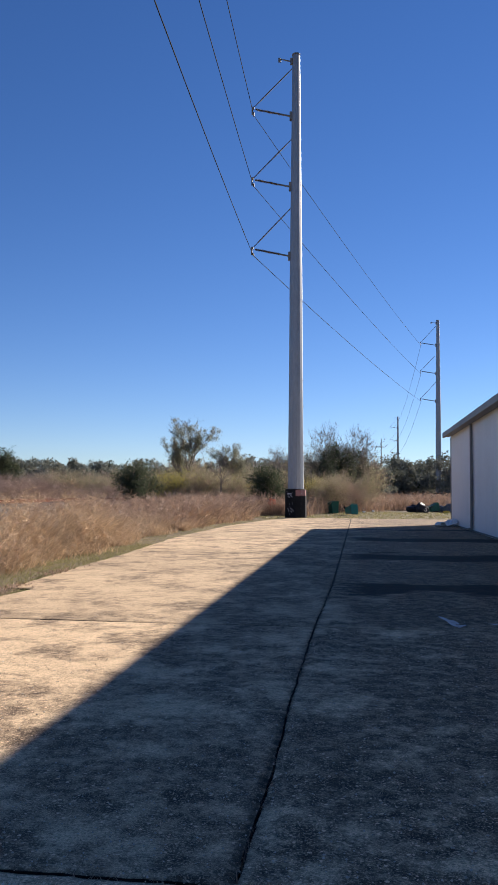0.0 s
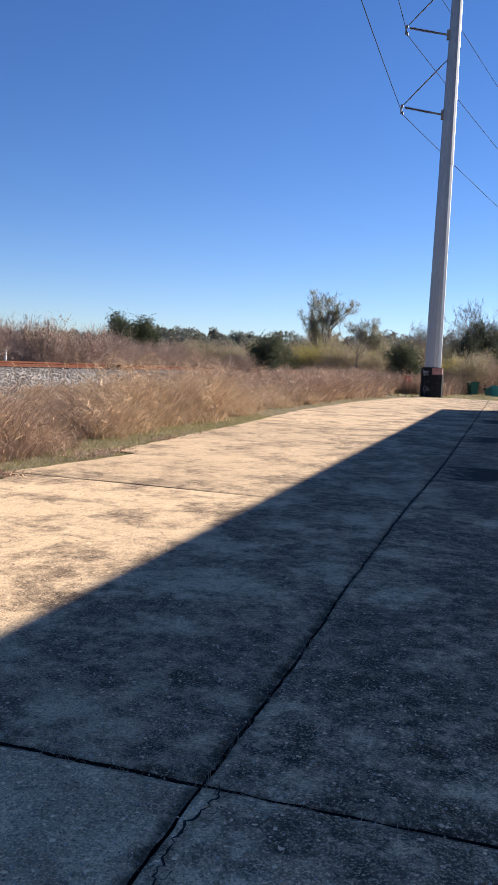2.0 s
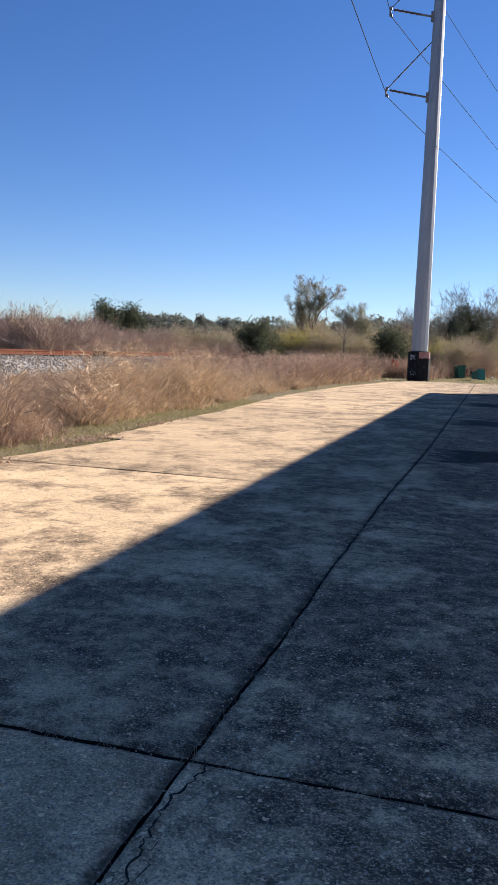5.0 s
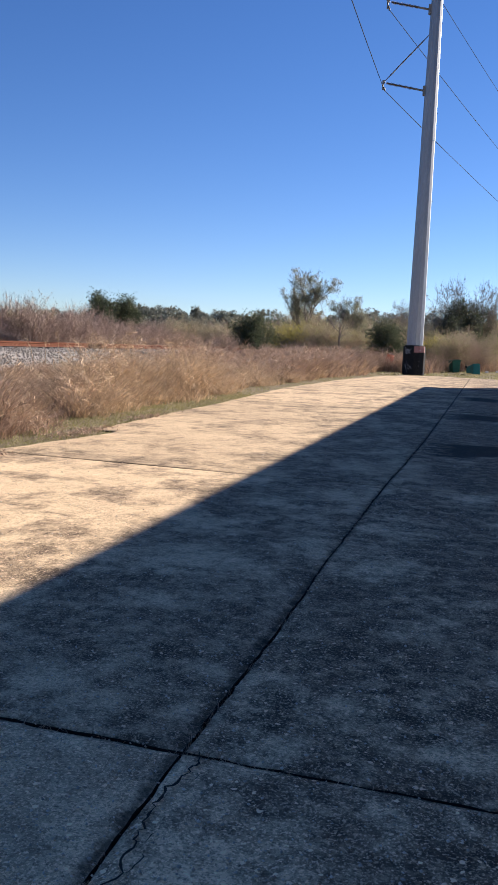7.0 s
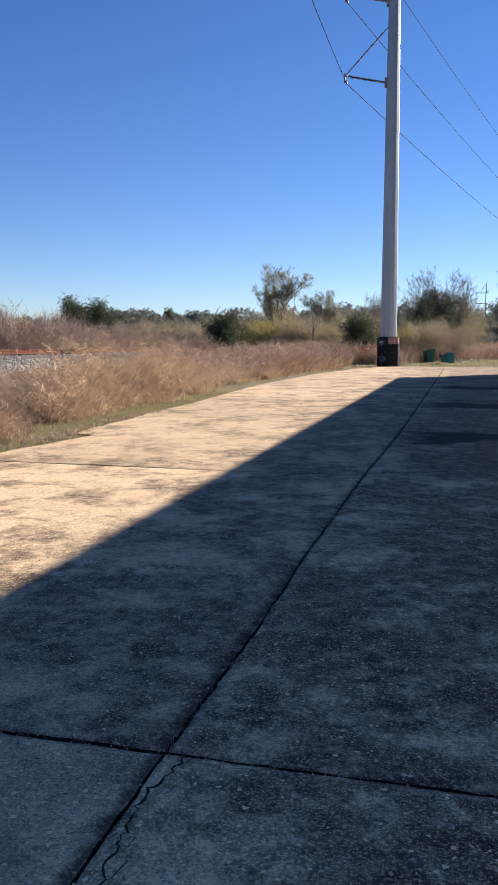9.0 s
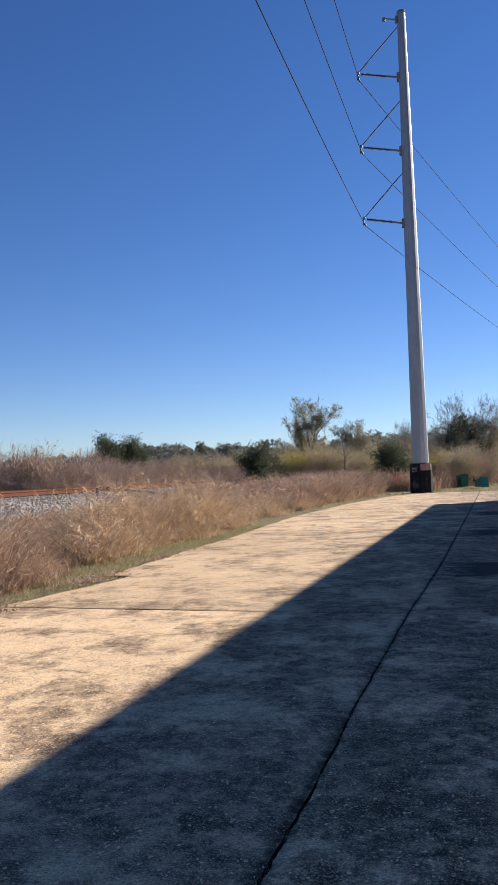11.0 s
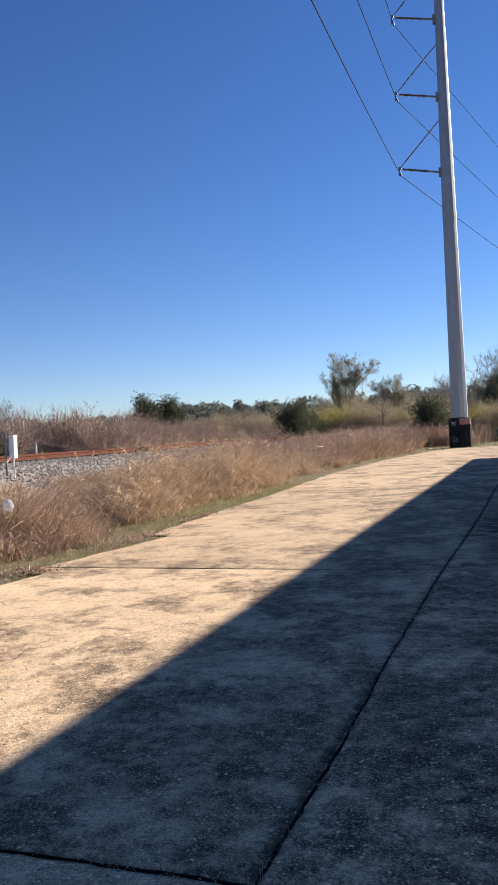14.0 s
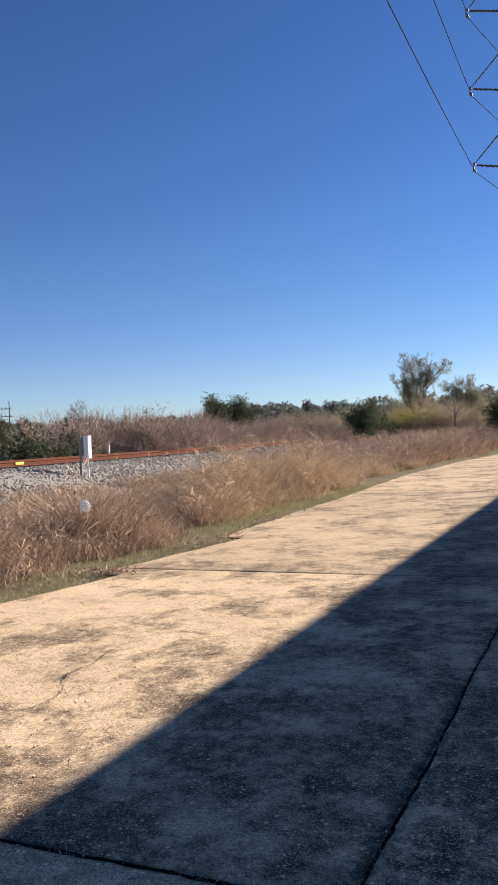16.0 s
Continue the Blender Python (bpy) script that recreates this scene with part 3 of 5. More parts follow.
def rail(x):
    """One rail with foot, web and head."""
    prof = [(-0.07, 0), (0.07, 0), (0.07, 0.015), (0.012, 0.035), (0.012, 0.125), (0.036, 0.14), (0.036, 0.175), (0.026, 0.182), (-0.026, 0.182), (-0.036, 0.175), (-0.036, 0.14), (-0.012, 0.125), (-0.012, 0.035), (-0.07, 0.015)]
    n = len(prof)
    v = [(px, y, pz) for y in (-60, 160) for px, pz in prof]
    f = [(k, (k + 1) % n, n + (k + 1) % n, n + k) for k in range(n)] + [tuple(range(n))[::-1], tuple(range(n, 2 * n))]
    ob = tagged(new("rail", mesh_of("rail", v, f, RUST)), "rusty brown steel rail on timber ties", "rail", "railway rails")
    ob.location = (x, 0, RAIL_TOP - 0.182)
    return ob


rail(RAIL_X)
rail(RAIL_X - 1.435)
tie0 = box(-1.3, -0.115, -0.17, 1.3, 0.115, 0.0, 0.012)
tie0 = part("railway_tie", tie0, TIE)
tagged(tie0, "dark weathered timber tie bedded in stone", "railway tie", "railway ties")
tie0.location = (RAIL_X - 0.72, -20, RAIL_TOP - 0.184)
for k in range(1, 160):
    copy_thing(tie0, pose(RAIL_X - 0.72, -20 + 0.62 * k, RAIL_TOP - 0.184, 0, 0, random.uniform(-1.2, 1.2)))

# loose crushed stone on the near shoulder and between the rails
ns = 22000
sx = np.concatenate([RNG.uniform(-16.9, -13.0, int(ns * 0.8)), RNG.uniform(-19.6, -16.9, ns - int(ns * 0.8))])
sy = RNG.uniform(6, 62, ns) ** 1.0
sz = np.interp(sx, [p[0] for p in prof], [p[1] for p in prof])
oct_v = np.array([(1, 0, 0), (0, 1, 0), (-1, 0, 0), (0, -1, 0), (0, 0, 0.8), (0, 0, -0.8)], float)
oct_f = np.array([(0, 1, 4), (1, 2, 4), (2, 3, 4), (3, 0, 4), (1, 0, 5), (2, 1, 5), (3, 2, 5), (0, 3, 5)])
size = RNG.uniform(0.022, 0.06, ns)
turn = RNG.uniform(0, 6.28, ns)
v = oct_v[None] * (1 + RNG.uniform(-0.35, 0.35, (ns, 6, 1))) * size[:, None, None]
tilt = RNG.uniform(-0.6, 0.6, (ns, 1))
vx = v[:, :, 0] * np.cos(turn)[:, None] - v[:, :, 1] * np.sin(turn)[:, None]
vy = v[:, :, 0] * np.sin(turn)[:, None] + v[:, :, 1] * np.cos(turn)[:, None]
v = np.stack([vx + sx[:, None], vy + sy[:, None], v[:, :, 2] + tilt * vx + sz[:, None] + 0.015], 2).reshape(-1, 3)
corners = (np.arange(ns)[:, None, None] * 6 + oct_f[None]).ravel()
tagged(new("ballast_stones", np_mesh("ballast_stones", v, corners, np.full(ns * 8, 3), STONE)), "loose crushed grey ballast stones beside the track", "gravel", kind="stuff")

# ---- distance: woods, trees, shrubs ----
EYE_AT = Vector((0.83, -2.5, 0))


def spot(bearing, dist):
    """A place by its bearing to the left of the concrete's long joint and its distance from the yard."""
    b = radians(bearing)
    return EYE_AT.x - dist * math.sin(b), EYE_AT.y + dist * math.cos(b)


def limb_mesh(rng, height, spread, levels=4, forks=3, stems=1, r0=0.12, up=0.55, bend=0.25, first=0.35):
    """Tapered, forking limbs; returns verts, faces and the twig ends."""
    v, f, ends = [], [], []

    def seg(a, b, ra, rb, sides):
        d = (b - a)
        q = d.to_track_quat("Z", "Y").to_matrix()
        k0 = len(v)
        for p, r in ((a, ra), (b, rb)):
            for s in range(sides):
                t = 2 * math.pi * s / sides
                v.append(p + q @ Vector((r * math.cos(t), r * math.sin(t), 0)))
        for s in range(sides):
            f.append((k0 + s, k0 + (s + 1) % sides, k0 + sides + (s + 1) % sides, k0 + sides + s))

    def grow(p, d, length, r, level):
        sides = 6 if level == 0 else (4 if level == 1 else 3)
        n = 3 if level < 2 else 2
        for i in range(n):
            d = (d + Vector((rng.gauss(0, bend), rng.gauss(0, bend), rng.gauss(0.05, bend * 0.6))) * (0.5 if level == 0 else 1)).normalized()
            q = p + d * (length / n)
            r1 = max(r * (0.82 if level < levels else 0.6), 0.004)
            seg(p, q, r, r1, sides)
            p, r = q, r1
            if level >= levels - 1:
                ends.append(q)
            if level < levels and (i > 0 or level > 0):
                for _ in range(forks if i == n - 1 else rng.choice((1, 1, 2))):
                    side = Vector((rng.gauss(0, 1), rng.gauss(0, 1), rng.gauss(0.2, 0.5))).normalized()
                    nd = (d * up + side * spread).normalized()
                    grow(p, nd, length * rng.uniform(0.5, 0.75), r * 0.62, level + 1)

    for s in range(stems):
        a = rng.uniform(0, 6.28)
        lean = 0.12 if stems == 1 else rng.uniform(0.1, 0.55)
        off = Vector((math.cos(a), math.sin(a), 0))
        grow(off * (0.0 if stems == 1 else rng.uniform(0, 0.35)) - Vector((0, 0, 0.15)), (Vector((0, 0, 1)) + off * lean).normalized(), height * first * rng.uniform(0.85, 1.15), r0, 0)
    top = max(p.z for p in v)
    k = height / top
    return [p * k for p in v], f, [p * k for p in ends]


def tree(seed, name, label, category, group, height, spread, leaf, n_leaf, leaf_size, scatter, levels=4, forks=3, stems=1, r0=0.12, wood=BARK, first=0.35, low=0.0, up=0.55, squat=1.0, twigs=None, twig_width=0.03, share=1.0):
    rng = random.Random(seed)
    v, f, ends = limb_mesh(rng, height, spread, levels, forks, stems, r0, up=up, first=first)
    v = [Vector((p.x * squat, p.y * squat, p.z)) for p in v]
    ends = [Vector((p.x * squat, p.y * squat, p.z)) for p in ends]
    t = thing(name, pose(0, 0, 0), label, category, group)
    part("trunk", mesh_of(name + "_wood", v, f, wood), None, t)
    if twigs:
        n, length = twigs
        e = np.array([tuple(p) for p in ends])
        p0 = e[RNG.integers(0, len(e), n)] + RNG.normal(size=(n, 3)) * 0.06
        out = p0 - np.array([0, 0, height * 0.25])
        out /= np.linalg.norm(out, axis=1)[:, None] + 1e-6
        d = out + RNG.normal(size=(n, 3)) * 0.55 + np.array([0, 0, 0.1])
        d /= np.linalg.norm(d, axis=1)[:, None]
        p1 = p0 + d * (length * RNG.uniform(0.4, 1.2, n))[:, None]
        s = np.cross(d, RNG.normal(size=(n, 3)))
        s *= (twig_width / 2 / np.linalg.norm(s, axis=1))[:, None]
        tv = np.stack([p0 - s, p0 + s, p1], 1).reshape(-1, 3)
        tagged(part("twig_spray", np_mesh(name + "_twigs", tv, np.arange(3 * n), np.full(n, 3), wood), None, t), kind="stuff")
    if n_leaf:
        e = np.array([tuple(p) for p in ends if p.z > low * height])
        e = e[RNG.random(len(e)) < share]
        # uneven clumps round the twig ends, with gaps between
        pick = e[RNG.integers(0, len(e), n_leaf)]
        c = pick + np.clip(RNG.normal(size=(n_leaf, 3)), -1.25, 1.25) * scatter * RNG.uniform(0.4, 1.2, (n_leaf, 1))
        c[:, 2] = np.maximum(c[:, 2], 0.05)
        lv, lc, ls = leaf_cloud(c, leaf_size)
        part("crown", np_mesh(name + "_leaves", lv, lc, ls, leaf), None, t)
    return t


def place(t, bearing, dist, scale=1.0, turn=0.0, z=-0.2):
    x, y = spot(bearing, dist)
    t.matrix_world = pose(x, y, z, 0, 0, turn) @ Matrix.Scale(scale, 4)
    return t


def again(t, bearing, dist, scale=1.0, turn=0.0, z=-0.2, label=""):
    x, y = spot(bearing, dist)
    c = copy_thing(t, pose(x, y, z, 0, 0, turn))
    c.scale = (scale, scale, scale)
    return tagged(c, label)


dice = random.Random(41)
# bare reddish thicket beyond the track
thicket = [tree(60 + k, "bare_shrub", "leafless reddish-brown shrub in a dense thicket beyond the railway", "shrub", "thicket shrubs", 3.3, 0.6, LEAF_TAN, 90, 0.04, 0.15, levels=2, forks=2, stems=6, r0=0.022, wood=TWIG, first=0.5, twigs=(1700, 0.6), twig_width=0.012) for k in range(4)]
for k, t in enumerate(thicket):
    place(t, 30 + 2.5 * k, 44, 1.0)
b = 22.0
while b < 44:
    for row in range(3):
        dist = dice.uniform(38, 44) / max(0.62, math.sin(radians(b)) / 0.55) + row * 6
        if b < 26:
            dist += 12
        again(dice.choice(thicket), b + dice.uniform(-0.5, 0.5), dist, dice.uniform(0.68, 1.02) * (0.62 if b > 37.2 else 1.0), dice.uniform(0, 360), -0.1)
    b += 0.62

# brown shrubs standing before the green scrub
b = 0.6
while b < 22:
    again(dice.choice(thicket), b, dice.uniform(70, 78) if b < 14 else dice.uniform(78, 92), dice.uniform(0.6, 0.95), dice.uniform(0, 360), -0.1, "leafless reddish-brown shrub before green scrub")
    b += dice.uniform(0.45, 0.95)

# evergreen bushes and trees that stand out
bush = tree(5, "evergreen_bush", "dense dark green evergreen bush amid brown weeds", "bush", "", 4.2, 0.95, LEAF_DARK, 9500, 0.08, 0.30, levels=2, forks=4, stems=7, r0=0.06, first=0.36, low=0.0, squat=0.62)
place(bush, 15.9, 62, 0.95)
pine_a = tree(6, "evergreen_tree", "rounded dark evergreen tree rising over bare thicket", "tree", "", 4.9, 0.8, LEAF_DARK, 8000, 0.085, 0.27, levels=3, forks=3, stems=4, r0=0.07, first=0.4, low=0.25, squat=0.55)
place(pine_a, 26.0, 78, 1.2)
again(pine_a, 24.4, 80, 1.16, 140, label="ragged dark evergreen tree rising over bare thicket")
again(pine_a, 38.6, 75, 0.86, 60, label="dark evergreen tree far behind the railway")
again(pine_a, 36.3, 60, 0.74, 200, label="dark evergreen tree behind bare shrubs")
again(pine_a, 40.6, 80, 1.0, 20, label="dark evergreen tree far behind the railway")
tall = tree(11, "tall_sparse_tree", "tall tree with thin greyish leaves over scrub", "tree", "", 8.4, 0.6, LEAF_GREY, 15000, 0.06, 0.24, levels=3, forks=3, stems=1, r0=0.24, first=0.36, low=0.3, up=0.8, squat=0.85, twigs=(1500, 0.6), share=0.5)
place(tall, 12.15, 76, 0.98)
tall_b = again(tall, 9.0, 82, 0.78, 200, label="forked tree, half bare, over scrub")
snag = tree(12, "dead_tree", "leaning leafless dead tree with crooked limbs", "tree", "", 6.2, 0.55, LEAF_TAN, 0, 0.1, 0.2, levels=3, forks=2, stems=1, r0=0.13, first=0.5)
place(snag, 9.6, 69, 1.05)
yellow = tree(13, "yellow_green_bush", "yellowish green leafy bush in the scrub", "bush", "scrub bushes", 3.8, 0.9, LEAF_YELLOW, 5600, 0.065, 0.36, levels=2, forks=4, stems=6, r0=0.05, first=0.38, low=0.08, twigs=(700, 0.6))
place(yellow, 13.1, 72, 1.0)
olive = tree(14, "olive_bush", "olive green scrub bush with thin twigs", "bush", "scrub bushes", 3.8, 0.85, LEAF_OLIVE, 5200, 0.06, 0.36, levels=2, forks=4, stems=7, r0=0.05, wood=TWIG, first=0.4, low=0.05, twigs=(1200, 0.7))
place(olive, 11.0, 72, 1.05)
for bearing, dist, sc in ((12.2, 78, 1.15), (10.2, 76, 1.1), (9.2, 71, 0.9), (8.2, 78, 1.05), (5.4, 74, 0.95), (2.2, 70, 0.9), (13.8, 84, 1.0), (14.6, 92, 1.0), (17.4, 90, 1.0),
                          (4.4, 84, 1.1), (0.9, 78, 0.95), (3.2, 82, 1.4), (12.8, 80, 1.3), (10.6, 82, 1.35), (7.8, 84, 1.25), (6.2, 90, 1.3), (15.0, 100, 1.2), (16.8, 105, 1.3),
                          (18.5, 100, 1.1), (20.0, 105, 1.2), (21.5, 100, 1.1), (22.6, 96, 1.1), (1.9, 84, 1.5), (2.7, 75, 1.05), (-0.3, 84, 1.3), (1.3, 88, 1.6)):
    again(olive, bearing, dist, sc, dice.uniform(0, 360))
for bearing, dist, sc in ((11.4, 74, 0.9), (13.4, 76, 0.95), (3.4, 72, 0.85), (8.8, 76, 0.9)):
    again(yellow, bearing, dist, sc, dice.uniform(0, 360))
far_trees = []
for bearing, dist, sc in ((-1.0, 170, 1.6), (-1.9, 165, 1.5), (-2.7, 172, 1.9), (-3.5, 168, 1.75), (-4.2, 165, 1.85), (-5.0, 170, 1.9), (-5.7, 168, 1.7), (38.5, 33.5, 0.56), (37.4, 35, 0.52), (36.3, 36, 0.6), (40.4, 33, 0.5)):
    far_trees.append((bearing, dist, sc))
far_tree = tree(23, "far_tree", "dark green tree far across the field", "tree", "far dark trees", 4.2, 0.95, LEAF_DARK, 2600, 0.16, 0.42, levels=1, forks=4, stems=7, r0=0.06, first=0.5, low=0.0, squat=0.75)
place(far_tree, *far_trees[0])
for bearing, dist, sc in far_trees[1:]:
    again(far_tree, bearing, dist, sc, dice.uniform(0, 360))
again(bush, 6.7, 66, 0.95, 80, label="low dark green evergreen bush amid brown weeds")
again(bush, 5.6, 78, 0.9, 190, label="dark green bush behind the power pole")
vine = tree(31, "vine_tree", "tall dark vine-covered tree behind green bins", "tree", "vine-covered trees", 7.2, 0.6, LEAF_DARK, 5200, 0.10, 0.30, levels=3, forks=3, stems=3, r0=0.10, first=0.4, low=0.12, up=0.9, squat=0.62, twigs=(900, 0.7))
place(vine, 2.5, 80, 0.86)
again(vine, 1.2, 82, 0.98, 110)
again(vine, 1.9, 84, 0.72, 200)
again(vine, 0.1, 86, 0.7, 300)
bare = tree(15, "bare_tree", "round leafless grey tree above the scrub", "tree", "bare trees", 8.2, 0.8, LEAF_TAN, 0, 0.1, 0.3, levels=3, forks=3, stems=4, r0=0.11, first=0.4, twigs=(5200, 0.7), twig_width=0.022, squat=0.72)
place(bare, 6.6, 112, 1.0)
again(bare, 5.3, 116, 0.95, 90)
again(bare, 0.9, 84, 1.06, 30, label="leafless grey tree with fine spreading twigs")
again(bare, 2.5, 86, 1.08, 250, label="leafless grey tree behind the power pole")
again(bare, 35.0, 58, 0.56, 250, label="leafless grey tree behind the railway")

pale = tree(71, "pale_budding_shrub", "tall thin shrub dotted with pale tan dead leaves", "shrub", "", 3.7, 0.6, LEAF_TAN, 1500, 0.045, 0.12, levels=3, forks=2, stems=4, r0=0.03, wood=TWIG, first=0.45, low=0.2, squat=0.7)
place(pale, 30.7, 43, 1.0)

# far woods
woods_v, woods_c, woods_s, shift = [], [], [], 0
for b in np.arange(-12, 44, 0.34):
    for row in range(2):
        d = 155 + 60 * row + dice.uniform(-15, 15)
        if b > 26:
            d += 60
        x, y = spot(b + dice.uniform(-0.15, 0.15), d)
        h = (dice.uniform(5.6, 9.0) + 2.2 * row) * (1.1 if b < 0 else 1.0)
        w = dice.uniform(2.6, 4.6)
        for lobe in range(8):
            # rounded billows over a crown that is widest at half its height
            turn, up = dice.uniform(0, 2 * math.pi), dice.uniform(0.15, 0.86)
            reach = w * 0.72 * math.sqrt(max(0.0, 1 - (2 * up - 0.9) ** 2)) * dice.uniform(0.3, 1.0)
            heart = np.array([x + reach * math.cos(turn), y + reach * math.sin(turn), h * up])
            size = np.array([w * 0.42, w * 0.42, h * 0.15]) * dice.uniform(0.7, 1.15)
            d = RNG.normal(size=(110, 3))
            d /= np.linalg.norm(d, axis=1)[:, None]
            c = heart + d * size * RNG.uniform(0.05, 1.0, (110, 1)) ** 0.6
            c[:, 2] = np.abs(c[:, 2])
            lv, lc, ls = leaf_cloud(c, 0.27, 0.95)
            woods_v.append(lv), woods_c.append(lc + shift), woods_s.append(ls)
            shift += len(lv)
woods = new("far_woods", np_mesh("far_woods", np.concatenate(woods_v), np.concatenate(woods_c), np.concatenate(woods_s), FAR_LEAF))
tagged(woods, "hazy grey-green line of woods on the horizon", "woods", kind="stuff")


# ---- weeds and grass ----
def field(x0, x1, y0, y1, n):
    return np.column_stack([RNG.uniform(x0, x1, n), RNG.uniform(y0, y1, n)])


def gz(xy):
    return np.array([ground_z(float(x), float(y)) for x, y in xy]) - 0.02


def bank(xy):
    """Ground or ballast height under the weeds."""
    z = gz(xy)
    px, pz = [p[0] for p in prof], [p[1] for p in prof]
    zb = np.interp(xy[:, 0], px, pz) - 0.03
    inside = (xy[:, 0] > px[0]) & (xy[:, 0] < px[-1])
    return np.where(inside, np.maximum(z, zb), z)


def patchy(xy, scale, seed, cut):
    v = np.array([noise.noise((float(x) * scale, float(y) * scale, seed)) for x, y in xy])
    return v > cut


EX = np.vectorize(edge_x)


def weeds(name, xy, label, hmin, hmax, w, lean, material, droop=0.5, hump=0.0, seed=1.0):
    h = RNG.uniform(hmin, hmax, len(xy))
    if hump:
        h *= 1 + hump * np.array([noise.noise((float(x) * 0.32, float(y) * 0.32, seed)) for x, y in xy])
    ln = RNG.uniform(0.1, 1.0, len(xy)) * lean
    return tagged(new(name, blades(name, xy, bank(xy), h, RNG.uniform(0.6, 1.4, len(xy)) * w, ln, material, droop)), label, "grass", kind="stuff")


def clumps(name, centres, per, radius, height, width, material, label, fan=0.9, droop=0.55, spread=0.8, crumple_by=0.085):
    """Fanning tussocks of long bent blades: four cross-sections to a blade."""
    n = len(centres) * per
    own = np.repeat(np.arange(len(centres)), per)
    ang, r = RNG.uniform(0, 2 * np.pi, n), np.sqrt(RNG.random(n)) * radius[own]
    off = np.stack([np.cos(ang), np.sin(ang)], 1)
    base = centres[own] + off * r[:, None]
    sway = RNG.normal(size=(len(centres), 2)) * 0.3
    way = off * (0.4 + r / radius[own])[:, None] * fan + sway[own] + RNG.normal(size=(n, 2)) * spread
    way *= np.minimum(1.0, 1.5 / np.maximum(np.linalg.norm(way, axis=1), 1e-6))[:, None]
    h = height[own] * RNG.uniform(0.45, 1.15, n)
    w = width * RNG.uniform(0.6, 1.5, n)
    side_ang = RNG.uniform(0, 2 * np.pi, n)
    side = np.stack([np.cos(side_ang), np.sin(side_ang), np.zeros(n)], 1) * (w / 2)[:, None]
    z0 = bank(base)
    dr = droop * RNG.uniform(0.3, 1.3, n)
    rings, bent = [], np.zeros((n, 3))
    steps = ((0, 1.0), (0.24, 1.0), (0.46, 0.9), (0.66, 0.8), (0.84, 0.6), (1.0, 0.2))
    for s, k in steps:
        c = np.column_stack([base + way * (h * 0.55 * s ** 1.7)[:, None], z0 + h * (s - 0.5 * dr * s ** 2.6)]) + bent
        rings += [c - side * k, c + side * k]
        bent = bent + RNG.normal(size=(n, 3)) * (h * crumple_by)[:, None] * np.array([1, 1, 0.2])
    v = np.stack(rings, 1).reshape(-1, 3)
    q = np.arange(n)[:, None] * 12
    corners = np.concatenate([q + np.array([[2 * i, 2 * i + 1, 2 * i + 3, 2 * i + 2]]) for i in range(5)], 1).ravel()
    return tagged(new(name, np_mesh(name, v, corners, np.full(n * 5, 4), material)), label, "grass", kind="stuff")


def weed_height(xy):
    """Low towards the railway, tall past the bend of the yard's edge, rising from the verge."""
    x, y = xy[:, 0], xy[:, 1]
    h = 1.25 - np.maximum(0, -6.6 - x) * 0.30 * np.clip((34 - y) / 9, 0, 1)
    h = h + 0.42 * np.exp(-((x + 6.6) / 1.7) ** 2 - ((y - 17.5) / 3.8) ** 2)          # the high golden mound
    h = h * np.interp(y, [4, 10, 15], [0.72, 0.76, 1.0])
    rise = np.clip((EX(y) - x - 0.6) / 1.4, 0.25, 1.0)
    lump = 1 + np.array([0.40 * noise.noise((float(p) * 0.4, float(q) * 0.4, 2.0)) + 0.6 * noise.noise((float(p) * 0.95, float(q) * 0.95, 8.0)) for p, q in xy])
    return np.clip(h, 0.42, 1.75) * rise * np.clip(lump, 0.35, 1.5)


def kept(xy, lo):
    return xy[xy[:, 0] < EX(xy[:, 1]) - lo - 0.3 * RNG.random(len(xy))]


# tall weeds between the concrete and the railway
cc = kept(field(-14.0, -4.6, -2, 30, 3600), 0.7)
cc = cc[patchy(cc, 0.85, 12.0, 0.0)]
gold = patchy(cc, 0.2, 3.0, -0.08) & (cc[:, 1] > 7.8 + RNG.normal(size=len(cc)))
for sel, name, material, label, fan, droop in ((gold, "tall_golden_grass", GOLD, "tall dry golden grass in bent, tangled tussocks", 1.3, 1.3), (~gold, "brown_weeds", BROWN, "dry reddish-brown weeds with fine tangled stalks", 0.75, 0.6)):
    c = cc[sel]
    clumps(name, c, 44, RNG.uniform(0.18, 0.5, len(c)), weed_height(c) * 1.1, 0.013 if material is GOLD else 0.010, material, label, fan, droop, 1.5 if material is GOLD else 1.3)
cc = kept(field(-14.0, -4.3, 28, 62, 1900), 0.9)
cc = cc[(cc[:, 0] < -6.6) | (cc[:, 1] < 44) | (cc[:, 1] > 57.5)]
clumps("brown_weeds", cc, 26, RNG.uniform(0.3, 0.6, len(cc)), weed_height(cc) * 1.02, 0.022, BROWN, "dry reddish-brown weeds with fine tangled stalks", 1.0, 0.7, 1.0)
cc = kept(field(-13.0, -4.3, 14, 56, 420), 0.9)
cc = cc[(cc[:, 0] < -6.6) | (cc[:, 1] < 44) | (cc[:, 1] > 57.5)]
clumps("tall_golden_grass", cc, 40, RNG.uniform(0.25, 0.5, len(cc)), weed_height(cc), 0.024, GOLD, "scattered golden grass among brown weeds", 1.3, 1.2, 1.0)
# the bright mound of arching tussocks next to the verge
my = RNG.normal(15.8, 2.9, 150)
cc = np.column_stack([EX(my) - 1.25 - np.abs(RNG.normal(0, 1.0, len(my))), my])
cc = cc[patchy(cc, 0.85, 12.0, 0.0)]
clumps("tall_golden_grass", cc, 80, RNG.uniform(0.3, 0.6, len(cc)), weed_height(cc) * 1.0, 0.013, GOLD, "arching mound of bright dry golden grass", 1.5, 1.45, 1.1)
